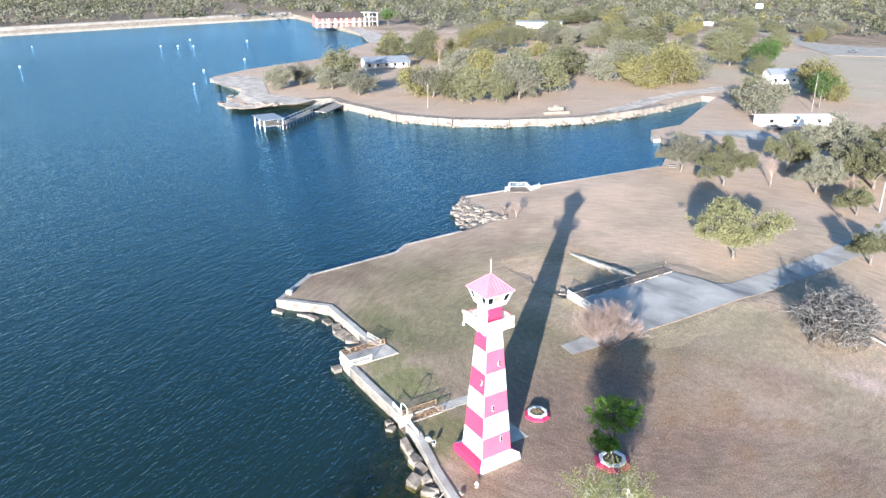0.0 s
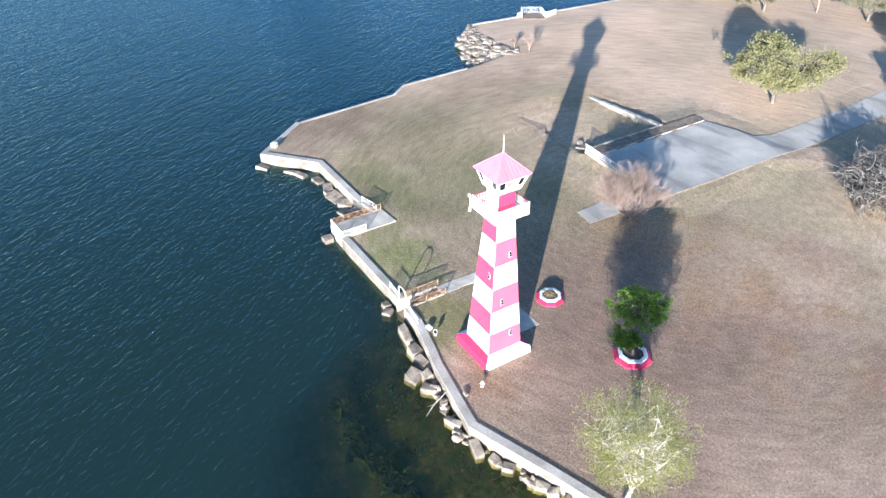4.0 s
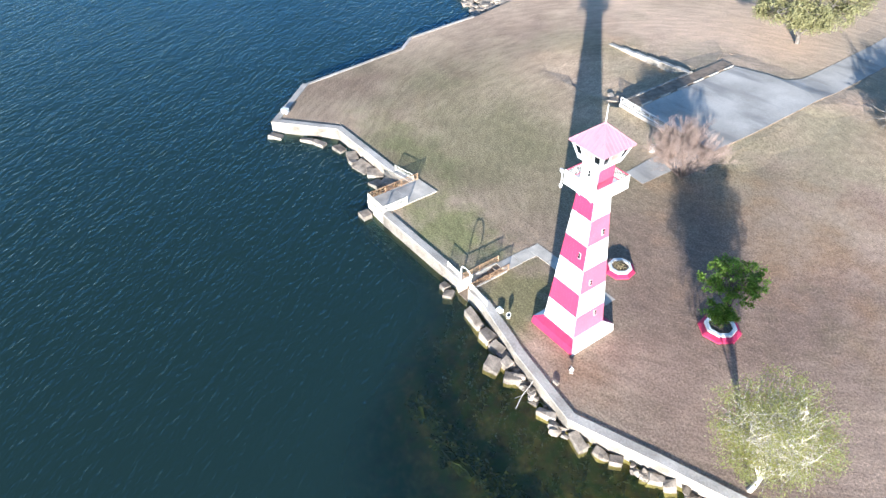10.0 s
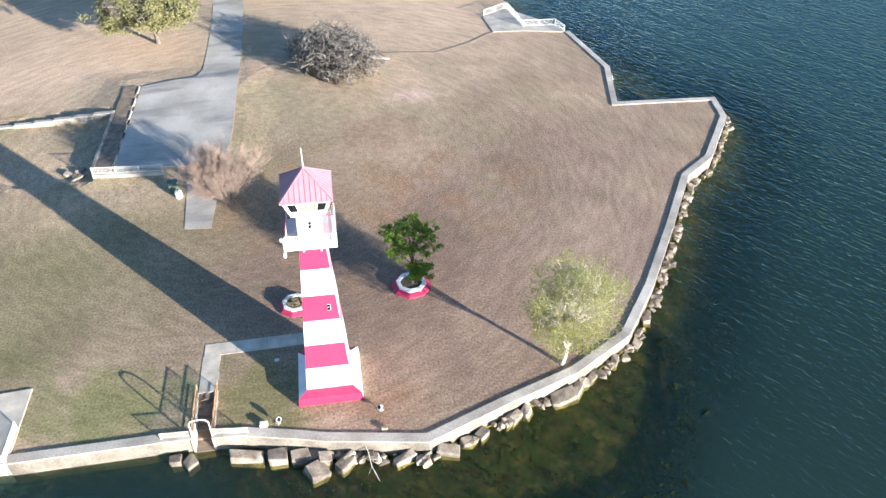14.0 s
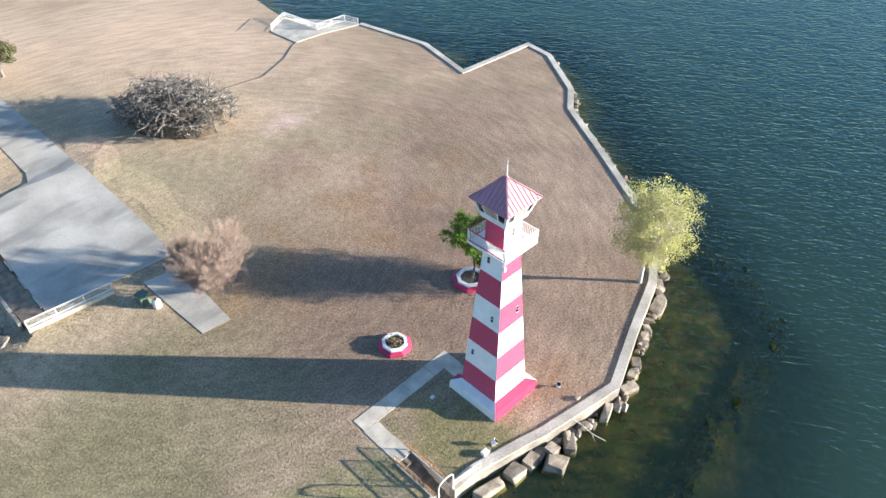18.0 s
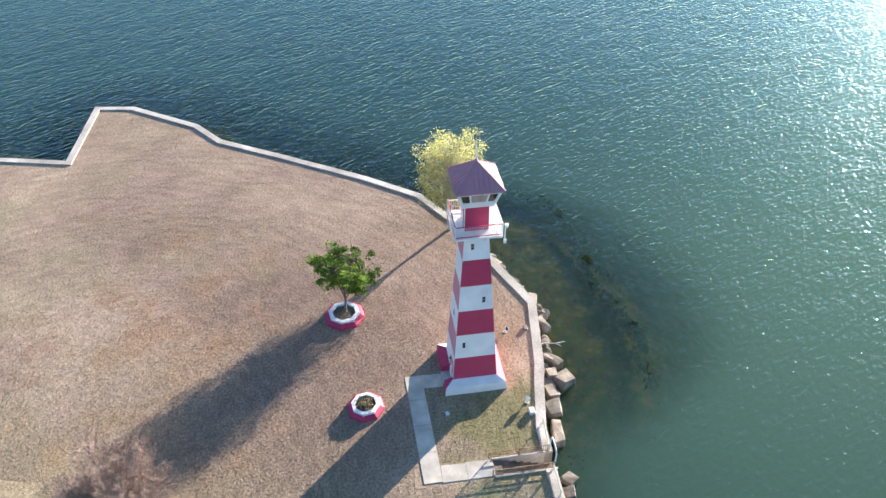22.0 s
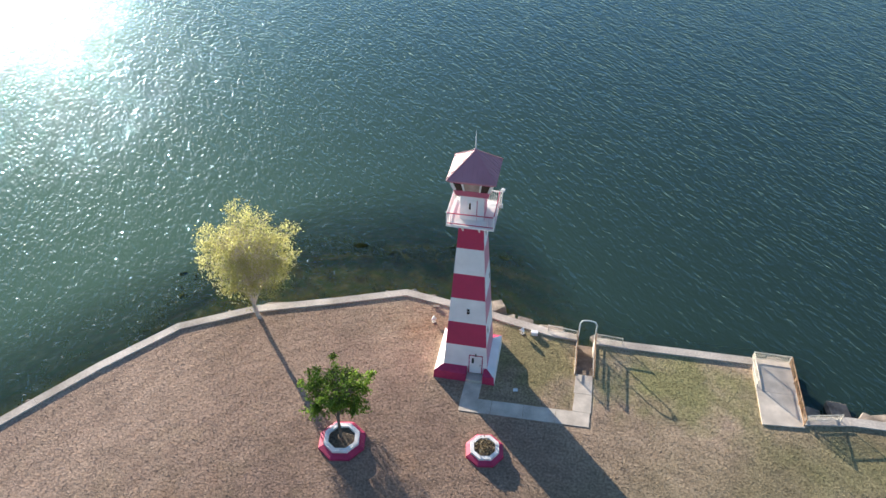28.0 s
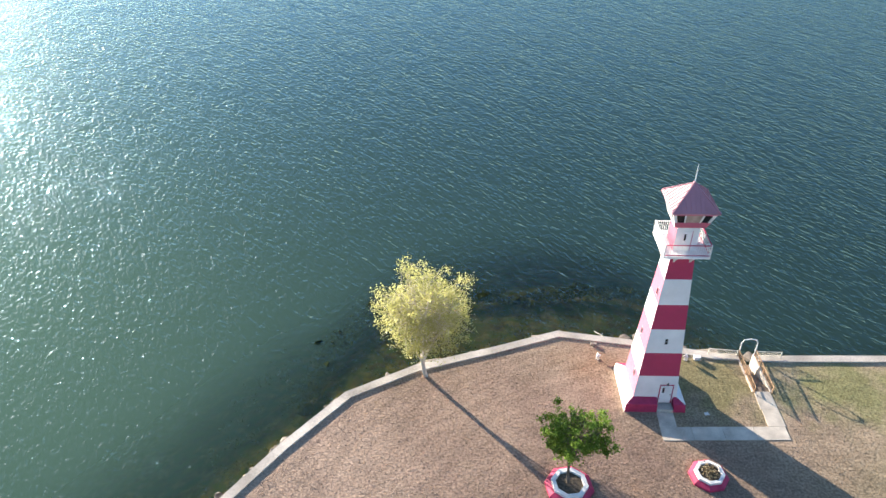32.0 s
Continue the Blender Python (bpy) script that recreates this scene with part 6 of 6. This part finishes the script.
for t0 in range(4):
    a, b = t0 / 4, (t0 + 1) / 4 - 0.004
    p = lambda t, w: (92.6 - 5.6 * t - 2.8 * w, -121.5 - 14.5 * t + 1.9 * w)
    part("slab", prism(bmesh.new(), [p(a, 0), p(b, 0), p(b, 1), p(a, 1)], -2.6, -0.35), M_CONC, jet)
ramp = draped("boat_ramp", [(89, -137), (84.5, -141.5), (80, -150), (72, -149), (70.5, -139.5), (76, -138), (84, -132)], 0.06, M_ASPHALT, None, 3)
tagged(ramp, "worn concrete apron behind the boat dock", "ramp", kind="structure")
dam = thing("dam", "long pale earth dam with a gravel crest", "dam", kind="structure")
dl = [(505, 430), (530, 190), (567, 16.5), (604, -107), (637, -228)]
for (x0, y0), (x1, y1) in zip(dl, dl[1:]):
    l = math.hypot(x1 - x0, y1 - y0)
    nx, ny = -(y1 - y0) / l, (x1 - x0) / l
    sec = lambda x, y: [(x + nx * -4, y + ny * -4, -3), (x + nx * 5, y + ny * 5, 4.2), (x + nx * 11, y + ny * 11, 4.3), (x + nx * 24, y + ny * 24, 0.0)]
    bm = ringed(bmesh.new(), [sec(x0, y0), sec(x1, y1)])
    bmesh.ops.recalc_face_normals(bm, faces=bm.faces)
    part("bank", bm, M_GRAVEL, dam)
road = draped("road", [(176, -344), (225, -385), (262, -412), (330, -470), (420, -540), (415, -552), (325, -486), (255, -430), (218, -400), (190, -402), (120, -440), (36, -490), (36, -476), (118, -400)], 0.25, M_GRAVEL, None, 12)
tagged(road, "pale gravel road through the park", "road", kind="structure")

bench = thing("stone_bench", "pale stone seat built on the far bank", "bench", 128.5, -117.5, height(128.5, -117.5), 70)
part("base", boxed(-4.2, 4.2, -1.0, 1.0, -0.4, 0.8, bevel=0.08), M_BANK, bench)
part("back", boxed(-2.6, 2.6, -1.0, -0.2, 0.8, 2.0, bevel=0.15), M_BANK, bench)
part("cap", boxed(-1.0, 1.0, -0.95, -0.25, 2.0, 2.5, bevel=0.2), M_BANK, bench)

# long jetty with a roofed head
jetty = thing("fishing_pier", "weathered timber fishing pier with a pale roofed head", "pier")
ja, jb = Vector((187, -66, 0)), Vector((160, -38, 0))
jd = (jb - ja).normalized()
jn = Vector((-jd.y, jd.x, 0))
steps = 16
L = (jb - ja).length
for i in range(steps):
    a, b = ja + jd * (L * i / steps), ja + jd * (L * (i + 1) / steps - 0.05)
    part("deck_board", prism(bmesh.new(), [tuple((a + jn * 1.1)[:2]), tuple((b + jn * 1.1)[:2]), tuple((b - jn * 1.1)[:2]), tuple((a - jn * 1.1)[:2])], 0.15, 0.3), M_WOOD, jetty)
    for s in (-1, 1):
        part("pile", tube(bmesh.new(), (*(a + jn * 1.0 * s)[:2], -3.2), (*(a + jn * 1.0 * s)[:2], 1.35), 0.14, 0.13, 6), M_WOOD, jetty)
for s in (-1, 1):
    part("rail", bar(bmesh.new(), (*(ja + jn * 1.05 * s)[:2], 1.35), (*(jb + jn * 1.05 * s)[:2], 1.35), 0.1, 0.1), M_TRIM, jetty)
hx, hy = 165, -36.5
part("head_deck", boxed(hx - 4.5, hx + 4.5, hy - 3.0, hy + 3.0, 0.1, 0.3), M_WOOD, jetty)
part("head_roof", ringed(bmesh.new(), [[(hx - 5, hy - 3.4, 2.0), (hx + 5, hy - 3.4, 2.0), (hx + 5, hy + 3.4, 2.0), (hx - 5, hy + 3.4, 2.0)], [(hx - 5, hy - 3.4, 2.15), (hx + 5, hy - 3.4, 2.15), (hx + 5, hy + 3.4, 2.15), (hx - 5, hy + 3.4, 2.15)]]), M_METALROOF, jetty)
for px in (-4.3, 0, 4.3):
    for py in (-2.8, 2.8):
        part("pile", tube(bmesh.new(), (hx + px, hy + py, -3.2), (hx + px, hy + py, 2.0), 0.16, 0.16, 6), M_TRIM, jetty)
part("gangway", prism(bmesh.new(), [(172, -58), (178, -53.5), (190, -69), (185, -73)], 0.1, 0.3), M_WOOD, jetty)


def house(name, label, x, y, rz, long, deep, wall_h, roof_h, wall_mat, roof_mat, windows=5, porch=0.0, category="house"):
    """A gabled house with windows, a door and, where there is one, a porch on posts."""
    home = thing(name, label, category, x, y, height(x, y), rz)
    part("wall", boxed(-long / 2, long / 2, -deep / 2, deep / 2, -0.5, wall_h), wall_mat, home)
    e = 0.5
    for s in (-1, 1):
        y0 = s * (deep / 2 + e + (porch if s < 0 else 0))
        z0 = wall_h - 0.15 - (0.25 if porch and s < 0 else 0)
        bm = ringed(bmesh.new(), [[(-long / 2 - e, y0, z0), (-long / 2 - e, y0, z0 + 0.15), (-long / 2 - e, 0, wall_h + roof_h + 0.15), (-long / 2 - e, 0, wall_h + roof_h)], [(long / 2 + e, y0, z0), (long / 2 + e, y0, z0 + 0.15), (long / 2 + e, 0, wall_h + roof_h + 0.15), (long / 2 + e, 0, wall_h + roof_h)]])
        bmesh.ops.recalc_face_normals(bm, faces=bm.faces)
        part("roof", bm, roof_mat, home)
    for s in (-1, 1):
        bm = bmesh.new()
        x0 = s * long / 2
        tri = [(x0, -deep / 2, wall_h), (x0, deep / 2, wall_h), (x0, 0, wall_h + roof_h)]
        lo, hi = [bm.verts.new(p) for p in tri], [bm.verts.new((p[0] - s * 0.2, p[1], p[2])) for p in tri]
        bm.faces.new(lo)
        bm.faces.new(hi[::-1])
        for i in range(3):
            bm.faces.new((lo[i], lo[(i + 1) % 3], hi[(i + 1) % 3], hi[i]))
        bmesh.ops.recalc_face_normals(bm, faces=bm.faces)
        part("gable", bm, wall_mat, home)
    for side in (-1, 1):
        for i in range(windows):
            wx = -long / 2 + long * (i + 0.5) / windows
            y0 = side * deep / 2
            w = part("window", boxed(wx - 0.7, wx + 0.7, y0 - 0.06, y0 + 0.06, 0.9, 2.2), M_TRIM, home)
            part("pane", boxed(wx - 0.6, wx + 0.6, y0 - 0.08, y0 + 0.08, 1.0, 2.1), M_GLASS, w)
    if porch:
        for i in range(6):
            px = -long / 2 + long * i / 5
            part("porch_post", boxed(px - 0.1, px + 0.1, -deep / 2 - porch - 0.1, -deep / 2 - porch + 0.1, -0.3, wall_h - 0.35), M_TRIM, home)
    return home


house("lake_house", "long white house with a grey metal roof and porch", 257, -124, 258, 20, 8, 3.0, 1.8, M_SIDING, M_METALROOF, 5, porch=2.5)
house("boat_house", "small house with a pale metal roof among oaks", 226, -154, 60, 9, 7, 3.2, 2.2, M_SIDING, M_METALROOF, 3)
house("white_house", "small white house with a pale metal roof", 132, -236, 240, 11, 8, 3.6, 1.8, M_SIDING, M_METALROOF, 3)
house("shed", "low white building among the trees", 338, -284, 60, 14, 7, 3.0, 1.2, M_TRIM, M_METALROOF, 4, category="building")
house("long_shed", "long pale metal building behind the oaks", 400, -330, 50, 34, 9, 4, 1.0, M_TRIM, M_METALROOF, 6, category="building")
house("trailer_home", "long white trailer home with a flat pale roof", 79.5, -166, 59, 21, 4.2, 2.7, 0.35, M_TRIM, M_TRIM, 3)
pav = house("lake_pavilion", "two-storey pink pavilion with a brown roof by the water", 497, -209, 259, 36, 16, 7.0, 3.2, M_PINKWALL, M_BROWNROOF, 7, porch=4.0, category="pavilion")
part("balcony", boxed(-19, 19, -13.2, -8.05, 3.3, 3.6), M_TRIM, pav)
for i in range(9):
    px = -19 + 38 * i / 8
    part("column", boxed(px - 0.25, px + 0.25, -13.2, -12.7, -0.5, 6.4), M_TRIM, pav)
tower = thing("frame_tower", "open pale timber tower of the pavilion", "tower", 489, -232, 1.0, 12)
for px in (-6, 0, 6):
    for py in (-4, 4):
        part("post", boxed(px - 0.3, px + 0.3, py - 0.3, py + 0.3, -1, 10), M_SIDING, tower)
for z in (3.3, 6.6, 9.9):
    part("floor", boxed(-6.5, 6.5, -4.5, 4.5, z, z + 0.35), M_SIDING, tower)


def car(x, y, rz, paint, label):
    home = thing("car", label, "car", x, y, height(x, y) + 0.3, rz)
    prof = [(-2.3, 0.35), (-2.25, 0.95), (-1.3, 1.05), (-0.7, 1.55), (0.9, 1.55), (1.5, 1.08), (2.2, 0.9), (2.3, 0.4)]
    bm = ringed(bmesh.new(), [[(px, -0.85, pz) for px, pz in prof], [(px, 0.85, pz) for px, pz in prof]])
    bmesh.ops.recalc_face_normals(bm, faces=bm.faces)
    part("body", bm, paint, home)
    part("window", boxed(-0.75, 0.95, -0.87, 0.87, 1.1, 1.45), M_GLASS, home)
    for wx in (-1.4, 1.4):
        for wy in (-0.8, 0.8):
            w = part("wheel", tube(bmesh.new(), (wx, wy - 0.12, 0.33), (wx, wy + 0.12, 0.33), 0.33, 0.33, 12), M_RUBBER, home)


car(178, -366, 35, M_CARPAINT, "dark car on the gravel road")
car(76.5, -153.5, 40, M_CARPAINT, "dark car parked beside the trailer home")
rv = thing("camper", "white camper trailer with a red stripe parked under trees", "camper", 343, -450, height(343, -450), 45)
part("body", boxed(-4.5, 4.5, -1.3, 1.3, 0.5, 3.4, bevel=0.15), M_WHITECAR, rv)
part("stripe", boxed(-4.52, 4.52, -1.32, 1.32, 1.3, 1.6), M_REDTRIM, rv)
for wx in (-0.8, 0.4):
    part("wheel", tube(bmesh.new(), (wx, -1.32, 0.4), (wx, 1.32, 0.4), 0.4, 0.4, 10), M_RUBBER, rv)
stand = thing("water_stand", "white tank on a tall dark frame above the woods", "tower", 373, -553, 1)
part("tank", boxed(-2.2, 2.2, -2.2, 2.2, 9, 13, bevel=0.1), M_TRIM, stand)
for px in (-2, 2):
    for py in (-2, 2):
        part("leg", tube(bmesh.new(), (px, py, -1), (px, py, 9), 0.2, 0.2, 6), M_DARK, stand)
for x, y in ((472, 4), (434, -63), (429, -72), (424, -80), (468, -89), (441, -119), (340, -85), (307, -55), (266, -40), (368, 17)):
    b = thing("buoy", "round white marker buoy floating on the lake", "buoy", x, y, WATER, group="marker buoys")
    part("float", ringed(bmesh.new(), [round_ring(12, 0.45 * math.sin(a), 0.15 - 0.45 * math.cos(a)) for a in (0.3, 0.8, 1.3, 1.8, 2.3, 2.85)]), M_BUOY, b)
    part("ring", tube(bmesh.new(), (0, 0, 0.57), (0, 0, 0.75), 0.07, 0.05, 8), M_DARK, b)


# ---- grass ----
def grass():
    """Uncounted dry tufts over the lawn, thicker near the point."""
    rg = np.random.default_rng(5)
    ring = [(x, y) for x, y in SHORE if -60 < x < 100 and -140 < y < 20] + [(60, -112), (-30, -112)]
    n = 1150000
    x, y = rg.uniform(-49, 62, n), rg.uniform(-85, 6.5, n)
    keep = rg.random(n) < np.where((y > -45) & (x < 40), 1.0, 0.4)
    inside = np.zeros(n, bool)
    for (x0, y0), (x1, y1) in zip(ring, ring[1:] + ring[:1]):
        cross = (y0 > y) != (y1 > y)
        with np.errstate(divide="ignore", invalid="ignore"):
            hit = cross & (x < (x1 - x0) * (y - y0) / (y1 - y0 + 1e-12) + x0)
        inside ^= hit
    keep &= inside & ~((np.abs(x) < 2.6) & (np.abs(y) < 2.6)) & ~((x > 0) & (x < 9.7) & (y > -5.4) & (y < -3.9)) & ~((x > 8.2) & (x < 9.8) & (y > -5.4)) & ~((x > 0) & (x < 1.5) & (y < -2) & (y > -5.4))
    keep &= (np.hypot(x - 2.5, y + 8.3) > 1.45) & (np.hypot(x + 7.42, y + 9.4) > 1.45) & ~((x > 21.6) & (x < 24.8) & (y > -2.4)) & ~((x > 8.2) & (x < 23.4) & (y < -29.5) & (y > -54)) & ~((x > 8.2) & (x < 17) & (y < -50)) & ~((x > 10.1) & (x < 14) & (y < -20.5) & (y > -30))
    keep &= shore_gap(x, y, SHORE) > 0.25
    x, y = x[keep], y[keep]
    z = np.zeros(len(x))
    bank = np.flatnonzero((x > 2) & (y < -24) | (y < -45))
    z[bank] = [height(x[i], y[i]) for i in bank]
    n = len(x)
    tall, wide = rg.uniform(0.01, 0.036, n), rg.uniform(0.02, 0.06, n)
    a = rg.uniform(0, 2 * math.pi, n)
    dx, dy = np.cos(a) * wide, np.sin(a) * wide
    lx, ly = rg.normal(size=n) * 0.03, rg.normal(size=n) * 0.03
    verts = np.stack([np.stack([x - dx, y - dy, z - 0.01], 1), np.stack([x + dx, y + dy, z - 0.01], 1), np.stack([x + lx, y + ly, z + tall], 1)], 1).reshape(-1, 3)
    me = bpy.data.meshes.new("grass")
    me.vertices.add(len(verts))
    me.vertices.foreach_set("co", verts.ravel().astype(np.float32))
    me.loops.add(3 * n)
    me.loops.foreach_set("vertex_index", np.arange(3 * n, dtype=np.int32))
    me.polygons.add(n)
    me.polygons.foreach_set("loop_start", (np.arange(n) * 3).astype(np.int32))
    me.polygons.foreach_set("loop_total", np.full(n, 3, np.int32))
    me.update()
    me.materials.append(M_GROUND)
    tagged(new("grass", me), "short dry winter grass tufts on the lawn", "grass", kind="stuff")


grass()
